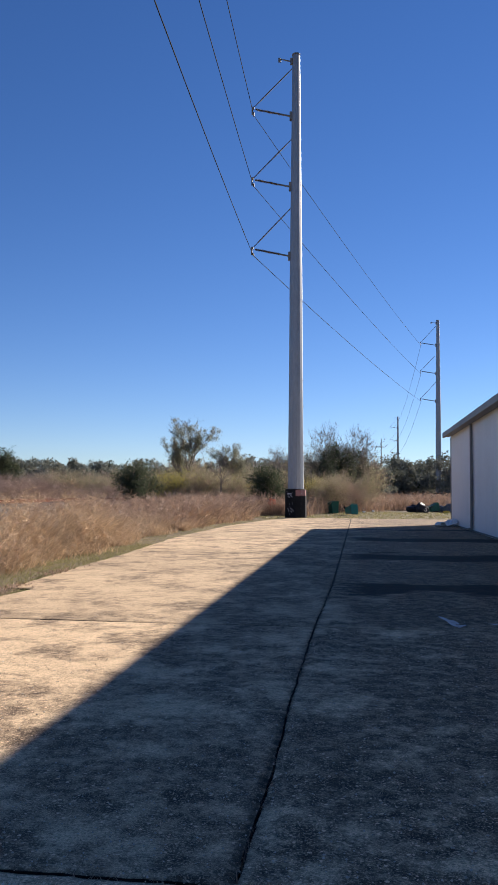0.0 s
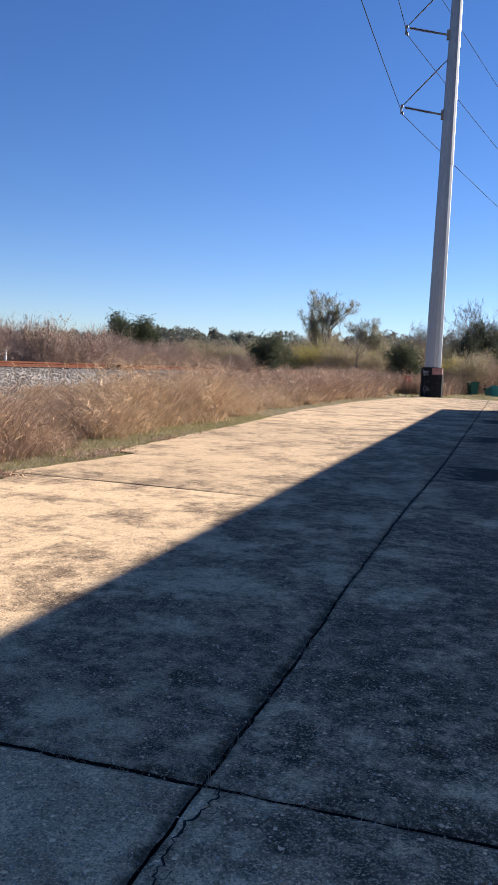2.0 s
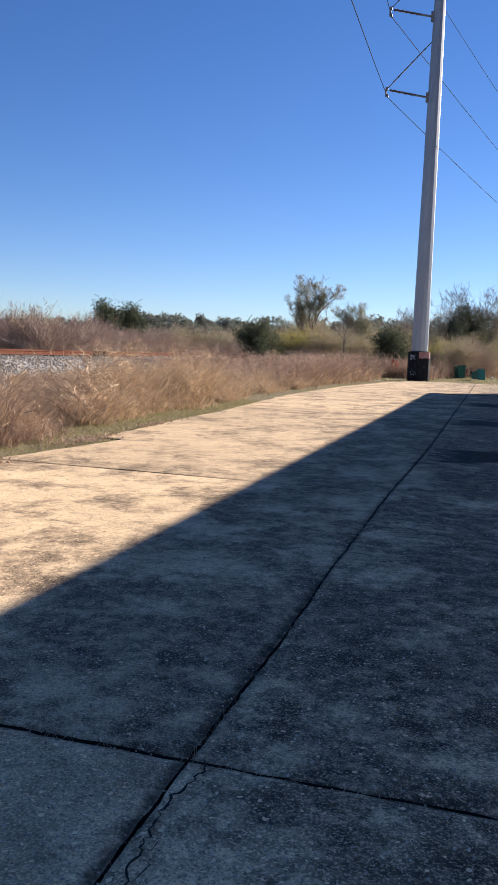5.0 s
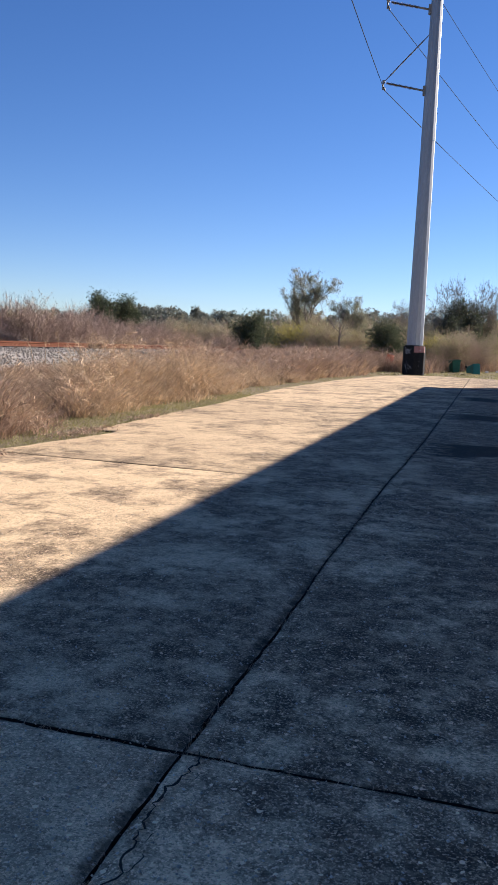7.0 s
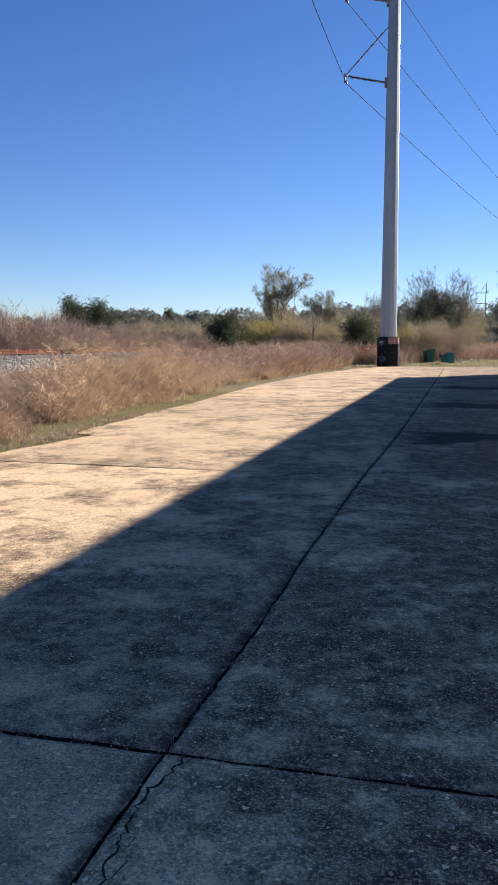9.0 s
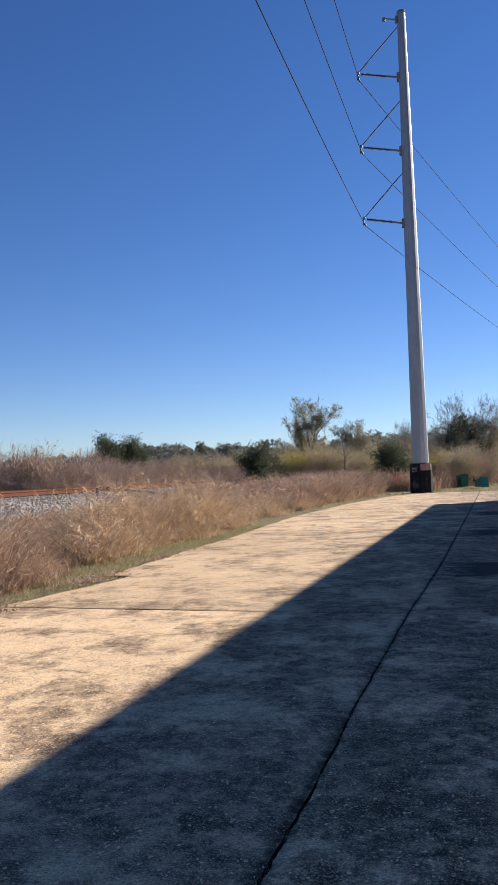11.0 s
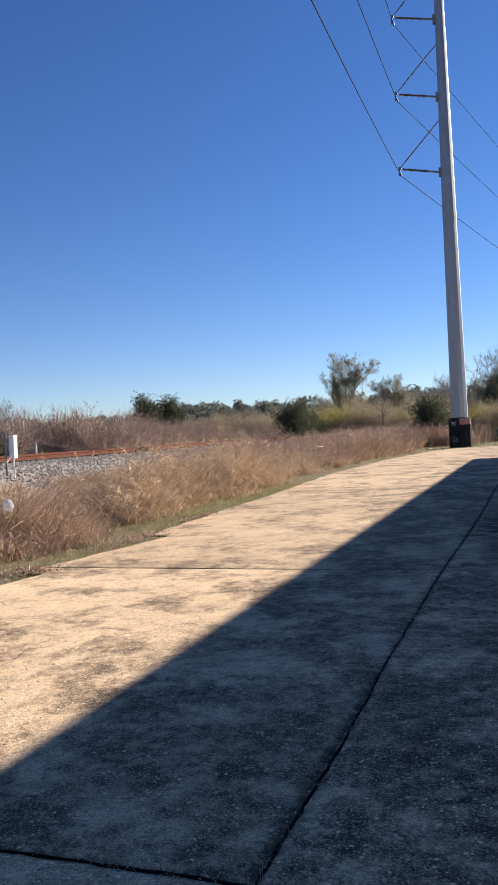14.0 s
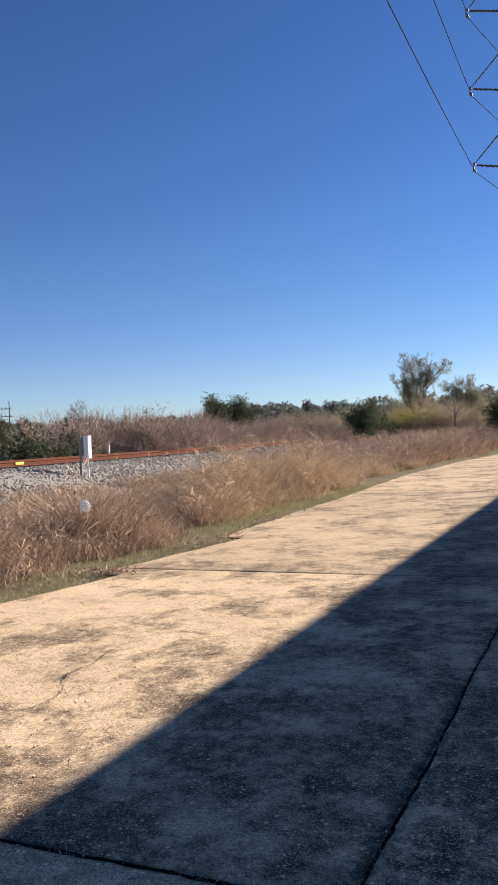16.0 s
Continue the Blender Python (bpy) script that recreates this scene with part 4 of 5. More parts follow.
# short broken stalks and curled leaves that tangle the stand
def chaff(name, centres, low, high, lmin, lmax, width, material, label):
    n = len(centres)
    d = RNG.normal(size=(n, 3))
    d[:, 2] = np.abs(d[:, 2]) * 0.8
    d /= np.linalg.norm(d, axis=1)[:, None]
    ln = RNG.uniform(lmin, lmax, n)[:, None]
    p0 = np.column_stack([centres, bank(centres) + RNG.uniform(0, 1, n) ** 0.8 * (high - low) + low])
    p1 = p0 + d * ln * 0.55
    p2 = p1 + (d + RNG.normal(size=(n, 3)) * 0.7 - np.array([0, 0, 0.35])) * ln * 0.4
    s = np.cross(d, RNG.normal(size=(n, 3)))
    s *= (width * RNG.uniform(0.6, 1.4, n) / 2 / np.linalg.norm(s, axis=1))[:, None]
    v = np.stack([p0 - s, p0 + s, p1 + s, p1 - s, p2], 1).reshape(-1, 3)
    k = np.arange(n)[:, None] * 5
    corners = np.concatenate([k + np.array([[0, 1, 2, 3]]), k + np.array([[3, 2, 4]])], 1).ravel()
    return tagged(new(name, np_mesh(name, v, corners, np.tile([4, 3], n), material)), label, "grass", kind="stuff")


xy = kept(field(-13.6, -4.6, 2, 30, 95000), 0.9)
xy = xy[patchy(xy, 0.85, 12.0, -0.02)]
hh = weed_height(xy)
tan = (RNG.random(len(xy)) < 0.45) & (xy[:, 1] > 7)
chaff("tangled_stalks", xy[~tan], 0.02, hh[~tan] * 0.85, 0.10, 0.34, 0.009, BROWN, "tangle of broken brown weed stalks")
chaff("curled_grass_leaves", xy[tan], 0.03, hh[tan] * 0.75, 0.10, 0.30, 0.010, GOLD, "tangle of curled pale grass leaves")
my = RNG.normal(16.0, 3.4, 20000)
xy = kept(np.column_stack([RNG.normal(-6.9, 1.3, len(my)), my]), 0.8)
xy = xy[patchy(xy, 0.85, 12.0, 0.0)]
chaff("curled_grass_leaves", xy, 0.1, weed_height(xy) * 1.05, 0.12, 0.36, 0.010, GOLD, "heap of bent and curled golden grass leaves")
xy = kept(field(-13.6, -4.3, 28, 60, 22000), 1.0)
xy = xy[(xy[:, 0] < -6.6) | (xy[:, 1] < 44) | (xy[:, 1] > 57.5)]
chaff("tangled_stalks", xy, 0.05, weed_height(xy) * 0.95, 0.2, 0.6, 0.022, BROWN, "tangle of broken brown weed stalks")

# weeds past the end of the concrete and out in the field
cc = field(-14, 28, 57, 112, 2300)
cc = cc[((cc[:, 0] < -2.6) & (cc[:, 1] > 57.5)) | (cc[:, 1] > 73 + 2 * np.sin(cc[:, 0])) & ((cc[:, 0] < 3) | (cc[:, 1] > 82))]
hs = RNG.uniform(1.3, 2.2, len(cc))
clumps("brown_weeds", cc, 17, RNG.uniform(0.4, 0.8, len(cc)), hs, 0.038, BROWN, "dense reddish-brown weeds beyond the concrete", 0.8, 0.5, 0.7)
xy = np.repeat(cc, 6, 0) + RNG.normal(size=(len(cc) * 6, 2)) * 0.5
chaff("tangled_stalks", xy, 0.1, np.repeat(hs, 6) * 0.9, 0.25, 0.7, 0.03, BROWN, "tangle of broken brown weed stalks")
xy = field(-60, 60, 100, 190, 26000)
weeds("far_weeds", xy, "brown field of dry weeds before the woods", 1.0, 2.0, 0.10, 0.5, BROWN, 0.5, 0.4, 6.0)
xy = field(-60, -24, 5, 110, 18000)
weeds("brown_weeds", xy, "brown dry weeds behind the railway", 0.7, 1.5, 0.05, 0.5, BROWN, 0.5, 0.4, 9.0)
# mown verge
vy = np.concatenate([RNG.uniform(2, 20, 34000), RNG.uniform(20, 50, 16000)])
xy = np.column_stack([EX(vy) + 0.03 - 1.45 * RNG.random(len(vy)) ** 1.2, vy])
weeds("short_grass", xy, "short green and straw-coloured grass along the concrete", 0.02, 0.075, 0.009, 1.2, GREEN, 0.6)
xy = field(-12, 24, 48.5, 76, 26000)
weeds("short_grass", xy, "short straw-coloured grass past the concrete", 0.04, 0.14, 0.045, 0.9, GREEN, 0.6)

# ---- concrete yard ----
pavement = thing("pavement", pose(0, 0, 0), "weathered concrete yard of jointed slabs with dark stains", "pavement", kind="structure")
bed = bmesh.new()
add_box(bed, -4.2, -15, -0.2, 5.05, 47.5, -0.04)
part("joint_bed", bed, SOIL, pavement)


def wander(s, which):
    """How far a joint strays from its straight line."""
    return 0.006 * noise.noise((s * 0.75, which, 1.5)) + 0.007 * noise.noise((s * 2.6, which, 2.5)) + 0.006 * noise.noise((s * 8.5, which, 4.5))


def drift(y):
    """How the long joint bears off from slab to slab."""
    return float(np.interp(y, [0, 1.5, 3, 6, 8, 11, 33], [0, 0.008, -0.012, -0.02, 0.02, 0.05, 0.06]))


def slab(x0, x1, y0, y1, seed, ragged, tone, stains):
    """One cast slab, with edges that wander a little and a worn rim; ragged: its left side follows the yard's edge."""
    gap = 0.0075
    y0, y1 = y0 + (0.012 if abs(y0) < 0.1 else gap), y1 - (0.010 if abs(y1) < 0.1 else gap)
    near = -1 < y1 < 13
    ny = max(8, int((y1 - y0) / (0.035 if near else 0.12)))
    cols = 120 if near else 10
    lo, verts, faces = 0, [], []
    for j in range(ny + 1):
        y = y0 + (y1 - y0) * j / ny
        own = 0.0045 * noise.noise((seed, y * 17, 3)) + 0.004 * noise.noise((seed, y * 52, 5))
        left = edge_x(y) + 0.05 * noise.noise((seed, y * 2.2, 7)) if ragged else x0 + gap + wander(y, 0) + drift(y) + own
        right = x1 - gap + ((wander(y, 0) + drift(y)) if x1 == 0 else 0) + own
        for i in range(cols + 1):
            u = i / cols
            x = left + (right - left) * u
            yy = y
            if j in (0, ny):
                yy += wander(x, round(y / 6)) + 0.006 * noise.noise((x * 17, seed, 6)) + 0.005 * noise.noise((x * 52, seed, 8))
            rim = min(u * (right - left), (1 - u) * (right - left), y - y0, y1 - y)
            z = 0.006 * noise.noise((x * 0.5, y * 0.5, seed)) - (0.008 if rim < 0.002 else 0)
            verts.append((x, yy, z))
    w = cols + 1
    for j in range(ny):
        for i in range(cols):
            faces.append((j * w + i, j * w + i + 1, (j + 1) * w + i + 1, (j + 1) * w + i))
    rimline = [i for i in range(w)] + [j * w + cols for j in range(1, ny + 1)] + [ny * w + i for i in range(cols - 1, -1, -1)] + [j * w for j in range(ny - 1, 0, -1)]
    n0 = len(verts)
    for k in rimline:
        verts.append((verts[k][0], verts[k][1], -0.16))
    m = len(rimline)
    for k in range(m):
        faces.append((rimline[(k + 1) % m], rimline[k], n0 + k, n0 + (k + 1) % m))
    me = mesh_of("slab", verts, faces, CONCRETE)
    me.materials.append(SOIL)                                    # grime on the joint's walls
    side = np.zeros(len(me.polygons), dtype=np.int32)
    side[-m:] = 1
    me.polygons.foreach_set("material_index", side)
    ob = part("slab", me, None, pavement)
    ob.color = (tone, stains, 0, 1)
    return ob


rows = [-12.2, -6.1, 0, 5.97, 11.87, 18.0, 24.0, 30.2, 36.2, 42.2, 47.6]
TONES = {(-6.1, 0): (1.4, 0.5), (0, 0): (1.1, 1.0), (-6.1, 1): (1.45, 1.0), (0, 1): (1.24, 1.1), (5.97, 1): (0.9, 1.0), (5.97, 0): (0.93, 0.85)}
for k in range(len(rows) - 1):
    for side, (x0, x1) in enumerate(((-5, 0.0), (0.0, WALL_X - 0.02 if rows[k] < 38 else 6.5))):
        tone, stains = TONES.get((rows[k], side), ((0.92, 1.0)[side] + 0.07 * math.sin(k * 2.7 + side), (0.95, 1.0)[side]))
        slab(x0, x1, rows[k], rows[k + 1], k * 3.7 + 50 * side, side == 0, tone, stains)

# ---- cracks, patches and grit on the concrete ----
def ribbon(name, pts, width, material, seed, z=0.006):
    """A thin wandering crack, wider and narrower along its way."""
    rng = random.Random(seed)
    line = []
    for (x0, y0), (x1, y1) in zip(pts, pts[1:]):
        n = max(2, int(math.hypot(x1 - x0, y1 - y0) / 0.018))
        line += [(x0 + (x1 - x0) * k / n + rng.gauss(0, 0.0055), y0 + (y1 - y0) * k / n + rng.gauss(0, 0.0055)) for k in range(n)]
    line.append(pts[-1])
    v, f = [], []
    for k, (x, y) in enumerate(line):
        a, c = line[max(0, k - 1)], line[min(len(line) - 1, k + 1)]
        d = Vector((c[0] - a[0], c[1] - a[1], 0)).normalized()
        w = width * rng.uniform(0.25, 1.0) * min(1.0, 0.3 + min(k, len(line) - 1 - k) * 0.2)
        zz = 0.006 + z
        v += [(x - d.y * w / 2, y + d.x * w / 2, zz), (x + d.y * w / 2, y - d.x * w / 2, zz)]
        if k:
            f.append((2 * k - 2, 2 * k - 1, 2 * k + 1, 2 * k))
    return part(name, mesh_of(name, v, f, material), None, pavement)


ribbon("crack", [(0.06, -0.012), (0.085, -0.03), (0.09, -0.075), (0.075, -0.10), (0.082, -0.15), (0.058, -0.17), (0.065, -0.22), (0.045, -0.25), (0.052, -0.31), (0.04, -0.345), (0.052, -0.40), (0.045, -0.44), (0.062, -0.47), (0.058, -0.53), (0.078, -0.56), (0.07, -0.63), (0.085, -0.68), (0.07, -0.75), (0.08, -0.85), (0.06, -1.0)], 0.013, SOIL, 1)
ribbon("crack", [(0.085, -0.03), (0.112, -0.04), (0.115, -0.075), (0.085, -0.10)], 0.005, SOIL, 6)
ribbon("crack", [(0.082, -0.14), (0.112, -0.135), (0.105, -0.175), (0.062, -0.20)], 0.006, SOIL, 7)
ribbon("crack", [(0.062, -0.47), (0.10, -0.48), (0.098, -0.53), (0.06, -0.545)], 0.005, SOIL, 12)
ribbon("crack", [(0.052, -0.40), (0.03, -0.395), (0.012, -0.405)], 0.006, SOIL, 2)
ribbon("crack", [(0.078, -0.56), (0.115, -0.60), (0.11, -0.66), (0.085, -0.68)], 0.005, SOIL, 13)
ribbon("crack", [(-2.30, 0.85), (-2.36, 1.13), (-2.29, 1.33), (-2.27, 1.5), (-2.31, 1.62), (-2.42, 1.76), (-2.5, 1.92), (-2.48, 2.2), (-2.56, 2.5), (-2.54, 2.93)], 0.009, SOIL, 3)
ribbon("crack", [(-2.85, 0.75), (-2.6, 0.98), (-2.3, 1.28)], 0.007, SOIL, 4)
ribbon("crack", [(2.2, 4.6), (2.9, 4.5), (3.4, 4.75), (4.1, 4.6)], 0.007, SOIL, 5)
ribbon("crack", [(0.9, 2.35), (1.5, 2.2), (2.0, 2.35), (2.7, 2.15)], 0.006, SOIL, 8)
ribbon("crack", [(-4.4, 3.3), (-3.6, 3.1), (-3.1, 3.4), (-2.6, 3.35)], 0.008, SOIL, 9)


def blotch(name, x, y, rx, ry, turn, material, seed, z=0.011):
    rng = random.Random(seed)
    bm = bmesh.new()
    ring = []
    for k in range(26):
        th = 2 * math.pi * k / 26
        w = 1 + 0.25 * math.sin(3 * th + seed) + rng.uniform(-0.22, 0.22)
        ring.append(bm.verts.new((rx * w * math.cos(th), ry * w * math.sin(th), z)))
    mid = bm.verts.new((0, 0, z))
    for k in range(26):
        bm.faces.new((mid, ring[k], ring[(k + 1) % 26]))
    ob = part(name, bm, material, pavement)
    ob.matrix_basis = pose(x, y, 0, 0, 0, turn)
    return ob


SCUFF = mat("worn_white_paint", [(0.75, 0.74, 0.72), (0.62, 0.61, 0.59), (0.35, 0.33, 0.31)], 9, 60, rough=0.8, bump=0.2)
blotch("paint_scuff", 1.48, 6.55, 0.05, 0.34, 10, SCUFF, 2)
blotch("paint_scuff", 1.56, 6.25, 0.035, 0.10, -20, SCUFF, 5)
blotch("paint_scuff", 2.06, 6.46, 0.20, 0.035, 3, SCUFF, 7)

# loose grit and bits of leaf
nn = 9000
py = -1.4 + 9.5 * RNG.random(nn) ** 2.1
px = RNG.uniform(-4.3, 4.6, nn) * np.clip(0.45 + py * 0.25, 0.3, 1.0)
pv = oct_v[None] * (1 + RNG.uniform(-0.4, 0.4, (nn, 6, 1))) * (RNG.uniform(0.2, 1.0, nn) ** 2 * 0.0055 + 0.002)[:, None, None]
pv = pv + np.stack([px, py, np.full(nn, 0.006)], 1)[:, None, :]
GRIT = mat("loose_grit", [(0.50, 0.42, 0.34), (0.66, 0.57, 0.47), (0.22, 0.18, 0.14)], 3, 20, island=0.35, bump=0)
tagged(new("loose_grit", np_mesh("loose_grit", pv.reshape(-1, 3), (np.arange(nn)[:, None, None] * 6 + oct_f[None]).ravel(), np.full(nn * 8, 3), GRIT)), "loose grit and crumbs of leaf strewn on concrete", "gravel", kind="stuff")

# dead grass rooted in the joints
jx = np.concatenate([np.column_stack([RNG.normal(0, 0.010, 1100), -1.2 + 15 * RNG.random(1100) ** 1.4]), np.column_stack([RNG.uniform(-4, 4.5, 800), RNG.normal(0, 0.011, 800)])])
keep = np.array([noise.noise((float(p) * 1.7, float(q) * 1.7, 3)) > -0.08 for p, q in jx])
jx = jx[keep]
tagged(new("joint_weeds", blades("joint_weeds", jx, np.full(len(jx), -0.04), RNG.uniform(0.04, 0.075, len(jx)), np.full(len(jx), 0.003), RNG.uniform(0.6, 1.8, len(jx)), BROWN, 0.6)), "withered grass threads rooted in the joints", "grass", kind="stuff")


def litter_leaves(name, x, y, rx, ry, n, label):
    c = np.column_stack([RNG.normal(x, rx, n), RNG.normal(y, ry, n), RNG.uniform(0.01, 0.035, n)])
    lv, lc, ls = leaf_cloud(c, 0.022)
    tagged(new(name, np_mesh(name, lv, lc, ls, BROWN)), label, "leaves", kind="stuff")


litter_leaves("dead_leaves", -4.62, 5.62, 0.16, 0.12, 420, "heap of brown dead leaves at the concrete's edge")
litter_leaves("dead_leaves", -4.66, 8.3, 0.12, 0.5, 520, "drift of reddish dead leaves at the concrete's edge")
litter_leaves("dead_leaves", -4.85, 11.2, 0.1, 0.5, 260, "drift of reddish dead leaves at the concrete's edge")


# ---- beside the railway ----
def ballast_z(x):
    return float(np.interp(x, [p[0] for p in prof], [p[1] for p in prof]))


mk = thing("trackside_box", pose(-14.9, 20.05, ballast_z(-14.9) - 0.03, 0, 0, -8), "white metal marker box on a thin white pipe in ballast", "marker post")
part("pipe", tube((0, 0, -0.1), (0, 0, 0.68), 0.026, 0.026, 10), WHITE, mk)
part("box_body", box(-0.10, -0.085, 0.64, 0.10, 0.085, 1.36, 0.018), WHITE, mk)
part("lid", box(-0.107, -0.092, 1.36, 0.107, 0.092, 1.385, 0.006), WHITE, mk)
part("hinge_strip", box(-0.104, -0.09, 0.72, -0.10, -0.07, 1.3), STEEL, mk)
st = thing("steel_post", pose(-15.12, 19.95, ballast_z(-15.12) - 0.03, 0, 0, 15), "dark green steel channel post in ballast", "post")
ch = bmesh.new()
add_box(ch, -0.035, -0.012, -0.1, 0.035, -0.002, 1.36)
add_box(ch, -0.035, -0.002, -0.1, -0.027, 0.03, 1.36)
add_box(ch, 0.027, -0.002, -0.1, 0.035, 0.03, 1.36)
part("channel", ch, mat("dull_green_steel", [(0.20, 0.22, 0.20), (0.26, 0.27, 0.25), (0.14, 0.15, 0.14)], 4, 30, rough=0.6, bump=0.1), st)
part("top_plate", box(-0.12, -0.02, 1.34, 0.02, 0.012, 1.385, 0.004), STEEL, st)

mark = tagged(part("rail_mark", box(-0.004, -0.21, 0.055, 0.0, 0.21, 0.15, 0.001), YELLOW), "yellow painted mark on the rusty rail", "rail mark")
mark.location = (RAIL_X + 0.0445, 19.65, RAIL_TOP - 0.182)
stub = thing("white_stake", pose(-21.6, 31.4, 0.5, 4, 3, 0), "short white stake beyond the rails", "stake")
part("stake_body", box(-0.05, -0.03, -0.1, 0.05, 0.03, 0.95, 0.008), WHITE, stub)
part("stake_cap", box(-0.06, -0.04, 0.95, 0.06, 0.04, 1.0, 0.008), WHITE, stub)


def crumple(name, m, sx, sy, sz, material, label, category, seed, rings=9, segs=14, group=""):
    """A crumpled bag or sheet: a dented, folded hull."""
    v, f = [], []
    for j in range(rings + 1):
        ph = math.pi * j / rings
        for k in range(segs):
            th = 2 * math.pi * k / segs
            p = Vector((math.sin(ph) * math.cos(th), math.sin(ph) * math.sin(th), math.cos(ph)))
            r = 1 + 0.28 * noise.noise(p * 2.1 + Vector((seed, 0, 0))) + 0.16 * noise.noise(p * 5.5 + Vector((0, seed, 0)))
            v.append((p.x * sx * r, p.y * sy * r, max(-sz * 0.8, p.z * sz * r)))
    for j in range(rings):
        for k in range(segs):
            f.append((j * segs + k, (j + 1) * segs + k, (j + 1) * segs + (k + 1) % segs, j * segs + (k + 1) % segs))
    ob = tagged(new(name, mesh_of(name, v, f, material)), label, category, group)
    ob.matrix_world = m
    return ob


def clear_plastic():
    m = mat("clear_plastic_bag", [(0.75, 0.77, 0.80), (0.62, 0.64, 0.68), (0.85, 0.86, 0.88)], 9, 50, rough=0.25, bump=0.5, spec=0.6, through_light=0.5)
    return m


stalk = thing("weed_stalk_with_bag", pose(-6.18, 7.4, -0.1), "clear plastic bag snagged on a dry weed stalk", "litter")
part("stalk", tube((0, 0, 0), (0.02, 0.02, 0.67), 0.008, 0.004, 6), BROWN, stalk)
bag = crumple("bag", pose(0.02, 0.0, 0.71, 20, 10, 0), 0.08, 0.065, 0.095, clear_plastic(), "", "", 4)
bag.parent = stalk
bag.matrix_basis = pose(0.02, 0.0, 0.71, 20, 10, 0)


# ---- past the concrete's end: bins and dumped rubbish ----
def wheelie_bin(m, label, plastic):
    """A tapering two-wheeled bin with a hinged lid, a rim and an axle."""
    t = thing("wheelie_bin", m, label, "wheelie bin", "dumped wheelie bins")
    bm = bmesh.new()
    lo = [bm.verts.new(p) for p in ((-0.22, -0.24, 0.04), (0.22, -0.24, 0.04), (0.22, 0.24, 0.04), (-0.22, 0.24, 0.04))]
    hi = [bm.verts.new(p) for p in ((-0.29, -0.35, 0.98), (0.29, -0.35, 0.98), (0.29, 0.35, 0.98), (-0.29, 0.35, 0.98))]
    bm.faces.new(lo[::-1])
    bm.faces.new(hi)
    for k in range(4):
        bm.faces.new((lo[k], lo[(k + 1) % 4], hi[(k + 1) % 4], hi[k]))
    bmesh.ops.bevel(bm, geom=list(bm.edges), offset=0.035, segments=2, affect="EDGES", profile=0.5)
    part("bin_body", bm, plastic, t)
    part("rim", box(-0.31, -0.37, 0.93, 0.31, 0.37, 0.985, 0.015), plastic, t)
    lid = bmesh.new()
    add_box(lid, -0.32, -0.40, 0.988, 0.32, 0.38, 1.03, 0.02)
    add_box(lid, -0.24, -0.30, 1.03, 0.24, 0.28, 1.06, 0.02)
    part("lid", lid, plastic, t)
    part("handle", tube((-0.24, 0.43, 0.97), (0.24, 0.43, 0.97), 0.016, 0.016, 8), plastic, t)
    part("axle", tube((-0.27, 0.24, 0.1), (0.27, 0.24, 0.1), 0.012, 0.012, 6), DARK_STEEL, t)
    for s in (-1, 1):
        part("wheel", tube((s * 0.25, 0.24, 0.1), (s * 0.30, 0.24, 0.1), 0.1, 0.1, 16), BLACK_PLASTIC, t)
    return t


bx, by = spot(1.95, 69)
upright = wheelie_bin(pose(bx, by, -0.19, 0, -7, 30), "green plastic wheelie bin standing askew in short grass", BIN_GREEN)
upright.scale = (1.3, 1.15, 1.02)
bx, by = spot(1.08, 64.5)
wheelie_bin(pose(bx, by, 0.18, 82, 0, 35), "teal plastic wheelie bin lying on its side in grass", BIN_TEAL)
bx, by = spot(-4.75, 78)
wheelie_bin(pose(bx - 0.3, by, 0.14, 75, 0, 130), "dark green wheelie bin toppled amid rubbish", BIN_GREEN)
bx, by = spot(6.55, 62)
drum = thing("red_drum", pose(bx, by, -0.16, 8, 14, 20), "faded red plastic drum leaning among dry weeds", "drum")
bm = bmesh.new()
for z0, z1, r0, r1 in ((0, 0.06, 0.27, 0.30), (0.06, 0.44, 0.30, 0.30), (0.44, 0.5, 0.315, 0.315), (0.5, 0.86, 0.30, 0.30), (0.86, 0.92, 0.315, 0.315), (0.92, 1.24, 0.30, 0.29), (1.24, 1.3, 0.29, 0.25)):
    add_tube(bm, (0, 0, z0), (0, 0, z1), r0, r1, 18)
part("drum_body", bm, RED, drum)
part("drum_lid", tube((0, 0, 1.3), (0, 0, 1.34), 0.24, 0.23, 18), BLACK_PLASTIC, drum, "black lid")

BAG_GREY = mat("dark_bin_bag", [(0.02, 0.02, 0.023), (0.035, 0.035, 0.04), (0.015, 0.015, 0.016)], 6, 40, rough=0.35, bump=0.4)
BAG_BLUE = mat("blue_grey_cloth", [(0.07, 0.085, 0.12), (0.10, 0.115, 0.15), (0.05, 0.06, 0.085)], 6, 40, rough=0.8, bump=0.3)
for k, (bearing, dist, sx, sz, material, label) in enumerate((
        (-3.55, 79, 0.75, 0.42, BAG_GREY, "heap of black plastic sheeting in grass"), (-3.95, 78, 0.5, 0.55, BAG_GREY, "full black rubbish bag in grass"),
        (-4.25, 77, 0.35, 0.30, BAG_GREY, "small black rubbish bag beside a toppled bin"), (-5.45, 80, 0.6, 0.35, BAG_BLUE, "dumped blue-grey cloth bundle in grass"),
        (-5.85, 79, 0.5, 0.5, BAG_BLUE, "dumped blue-grey cloth bundle in grass"), (-5.1, 82, 0.7, 0.4, BAG_GREY, "heap of black plastic sheeting in grass"))):
    x, y = spot(bearing, dist)
    crumple("rubbish_bag", pose(x, y, sz * 0.75 - 0.19, 0, 0, 40 * k), sx, sx * 0.7, sz, material, label, "rubbish bag", 3.3 * k, group="dumped rubbish")
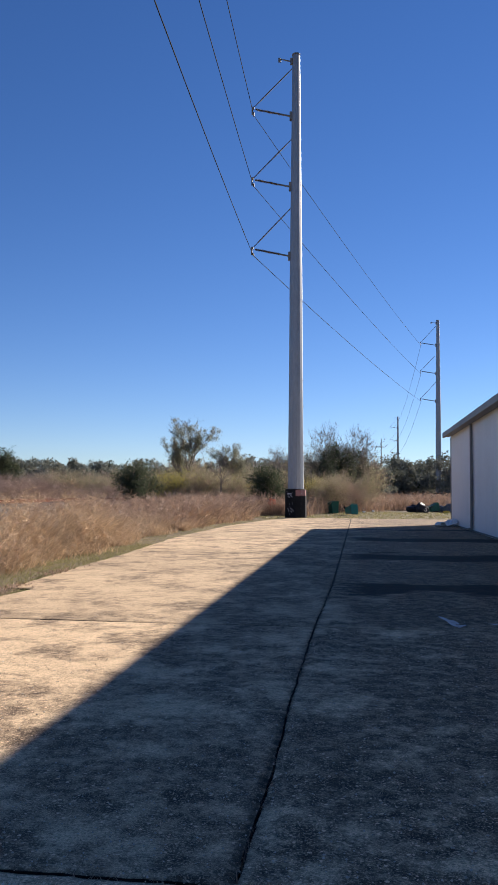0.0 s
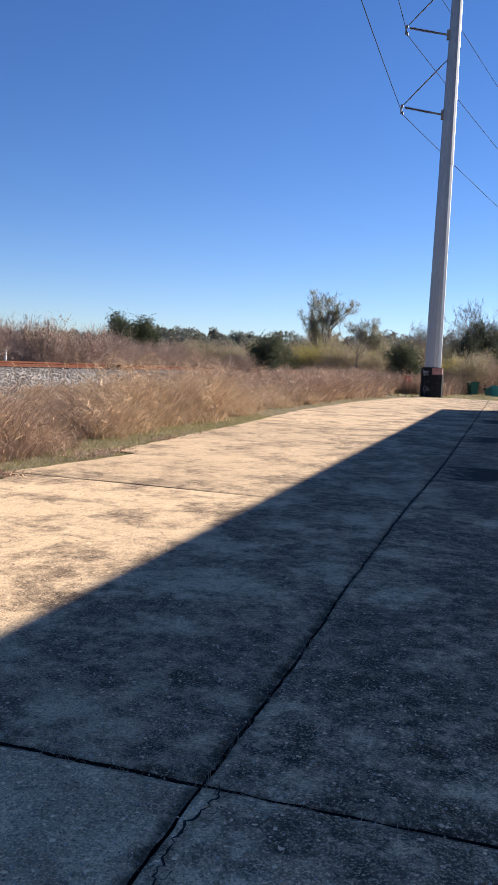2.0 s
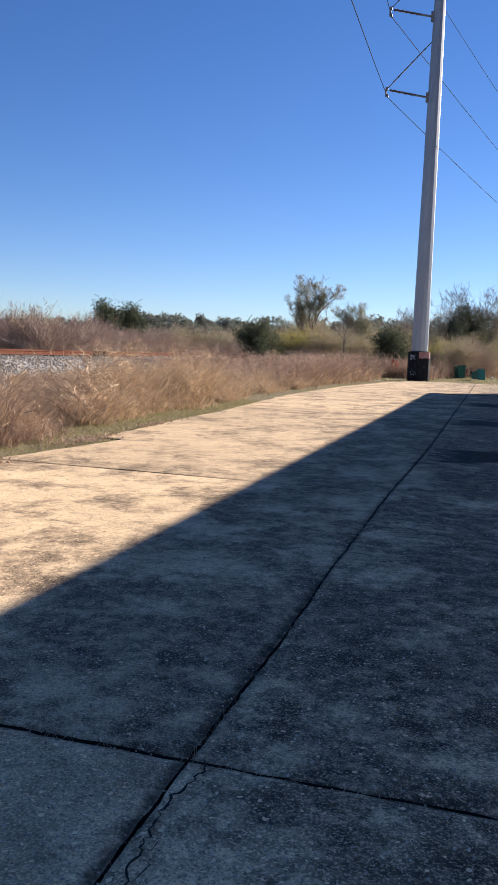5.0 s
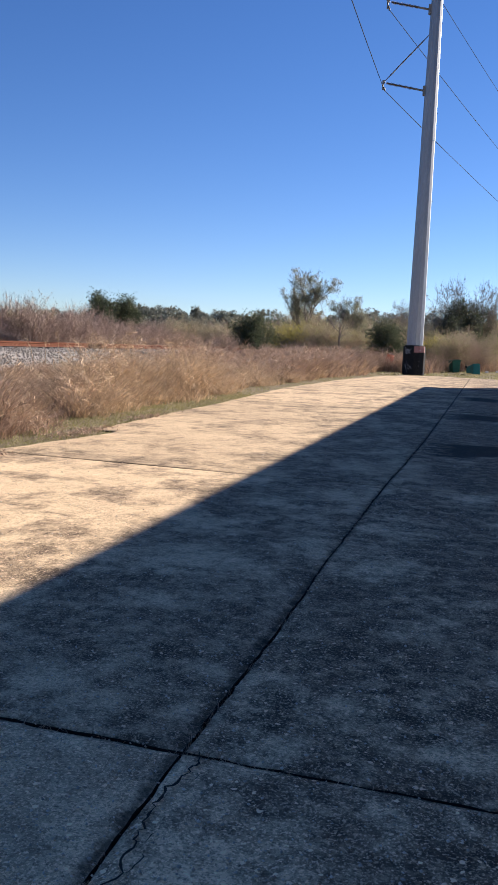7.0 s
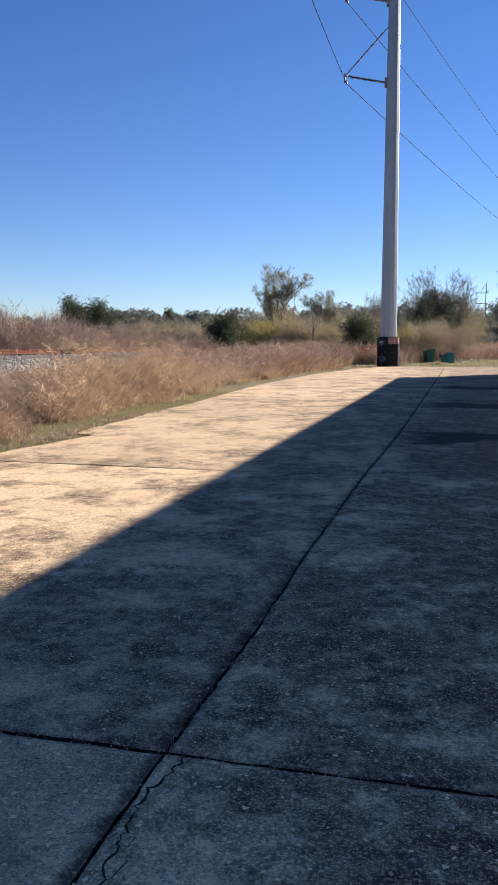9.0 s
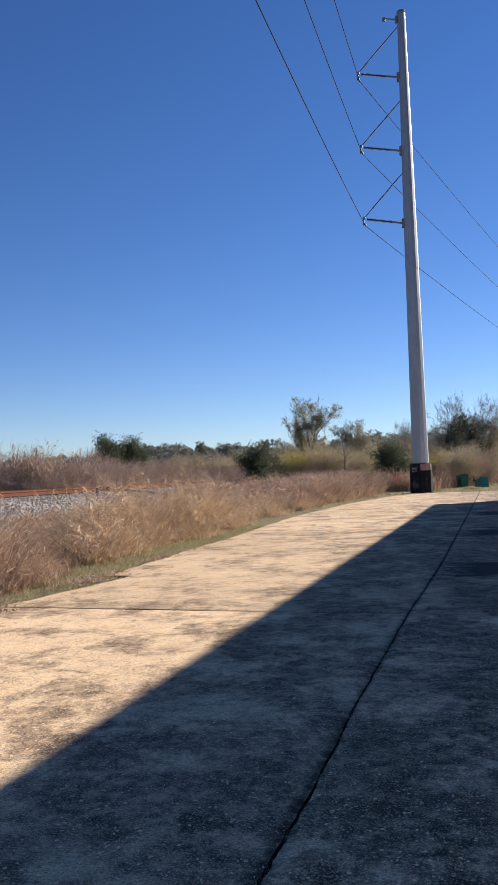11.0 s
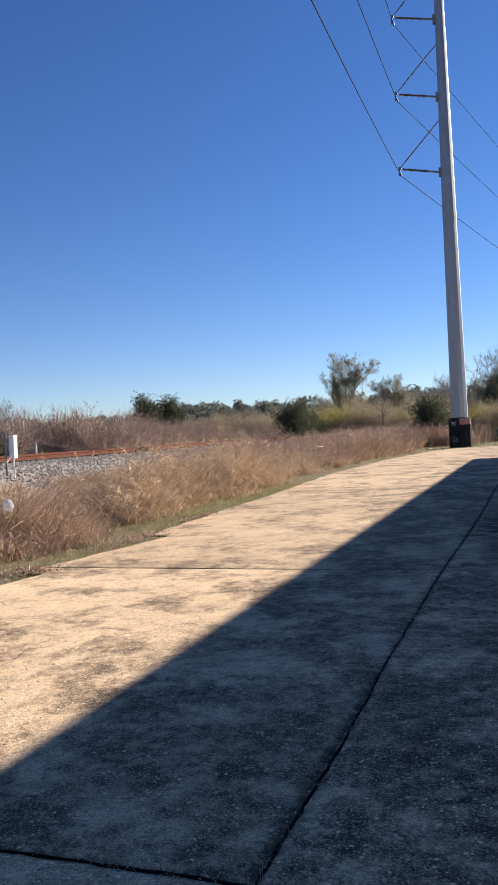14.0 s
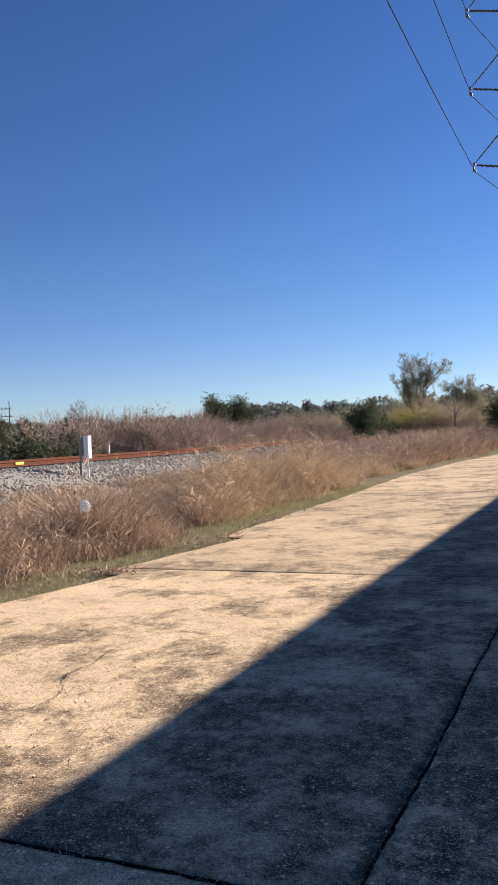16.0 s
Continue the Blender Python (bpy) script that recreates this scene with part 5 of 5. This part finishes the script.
x, y = spot(-4.3, 76.5)
tyre = thing("old_tyre", pose(x, y, 0.14, 78, 0, 20), "worn black tyre leaning on rubbish bags", "tyre")
v, f = [], []
for i in range(24):
    for j in range(8):
        A, B = 2 * math.pi * i / 24, 2 * math.pi * j / 8
        r = 0.25 + 0.085 * math.cos(B)
        v.append((r * math.cos(A), r * math.sin(A), 0.08 * math.sin(B)))
        f.append((i * 8 + j, ((i + 1) % 24) * 8 + j, ((i + 1) % 24) * 8 + (j + 1) % 8, i * 8 + (j + 1) % 8))
smooth(part("tyre_ring", mesh_of("tyre_ring", v, f, BLACK_PLASTIC), None, tyre))
x, y = spot(-5.65, 76)
crate = thing("yellow_crate", pose(x, y, -0.18, 0, 0, 15), "small yellow plastic crate in grass", "crate")
cb = bmesh.new()
add_box(cb, -0.25, -0.17, 0, 0.25, 0.17, 0.03)
for x0, y0, x1, y1 in ((-0.25, -0.17, 0.25, -0.15), (-0.25, 0.15, 0.25, 0.17), (-0.25, -0.149, -0.23, 0.149), (0.23, -0.149, 0.25, 0.149)):
    add_box(cb, x0, y0, 0.031, x1, y1, 0.24)
part("crate_body", cb, YELLOW, crate)
for k, (bearing, dist) in enumerate(((-0.1, 72), (-0.75, 75))):
    x, y = spot(bearing, dist)
    crumple("paper_litter", pose(x, y, -0.04, 0, 0, 50 * k), 0.16, 0.1, 0.09, PALE, "scrap of white litter in short grass", "litter", 2.0 * k, 6, 9, "white litter")

# crumpled white sheet by the corner of the building
v, f = [], []
for j in range(13):
    for i in range(17):
        x, y = i / 16 - 0.5, j / 12 - 0.5
        v.append((x * 0.8 + 0.04 * noise.noise((x * 4, y * 4, 1)), y * 1.3, 0.02 + 0.3 * abs(noise.noise((x * 3.1, y * 3.1, 2))) + 0.3 * max(0.0, x + 0.1)))
for j in range(12):
    for i in range(16):
        f.append((j * 17 + i, j * 17 + i + 1, (j + 1) * 17 + i + 1, (j + 1) * 17 + i))
sheet = tagged(new("plastic_sheet", mesh_of("plastic_sheet", v, f, PALE)), "crumpled pale plastic sheet on the concrete by the wall", "plastic sheet")
sheet.matrix_world = pose(4.55, 36.6, 0.012, 0, 0, 8)
solid = sheet.modifiers.new("thickness", "SOLIDIFY")
solid.thickness = 0.012


# ---- far wooden poles ----
def wooden_pole(bearing, dist, height, arms, label):
    x, y = spot(bearing, dist)
    t = thing("utility_pole", pose(x, y, -0.1, 0, 0, bearing), label, "utility pole", "wooden utility poles")
    part("shaft", tube((0, 0, 0), (0, 0, height), 0.17, 0.11, 10), WOOD, t)
    for z, half in arms:
        bm = bmesh.new()
        add_box(bm, -half, -0.2, z - 0.09, half * 0.25, -0.08, z + 0.09, 0.01)
        arm = part("crossarm", bm, WOOD, t)
        for u in (-0.92, -0.45):
            part("insulator", tube((half * u, -0.14, z + 0.09), (half * u, -0.14, z + 0.45), 0.09, 0.05, 8), PORCELAIN, arm)
    return t


wooden_pole(-1.5, 250, 18.4, ((15.9, 3.0), (12.9, 3.0)), "far weathered wooden pole with crossarms")
wooden_pole(39.9, 200, 12.2, ((10.4, 1.9), (8.6, 1.9), (6.8, 1.6)), "far thin utility pole with three crossarms")
wooden_pole(30.8, 250, 11.0, ((10.0, 1.2),), "far thin utility pole above the thicket")

# ---- taller plumes standing over the golden grass ----
for k in range(14):
    y = random.uniform(12, 24)
    x = random.uniform(-10.5, -6.5)
    h = random.uniform(1.2, 1.5)
    lean = Vector((random.uniform(-0.25, 0.25), random.uniform(-0.2, 0.2), 0))
    reed = thing("plumed_reed", pose(x, y, -0.15), "dry reed with a pale tan seed plume", "reed", "plumed reeds")
    part("stem", tube((0, 0, 0), lean + Vector((0, 0, h)), 0.007, 0.004, 5), GOLD, reed)
    n = 30
    u = RNG.random(n)
    c = np.array([tuple(lean + Vector((0, 0, h)))]) + np.column_stack([RNG.normal(0, 0.025, n) + lean.x * u * 0.6, RNG.normal(0, 0.025, n) + lean.y * u * 0.6, u * 0.24 - 0.03])
    lv, lc, ls = leaf_cloud(c, 0.022)
    tagged(part("plume", np_mesh("plume", lv, lc, ls, GOLD), None, reed), kind="stuff")
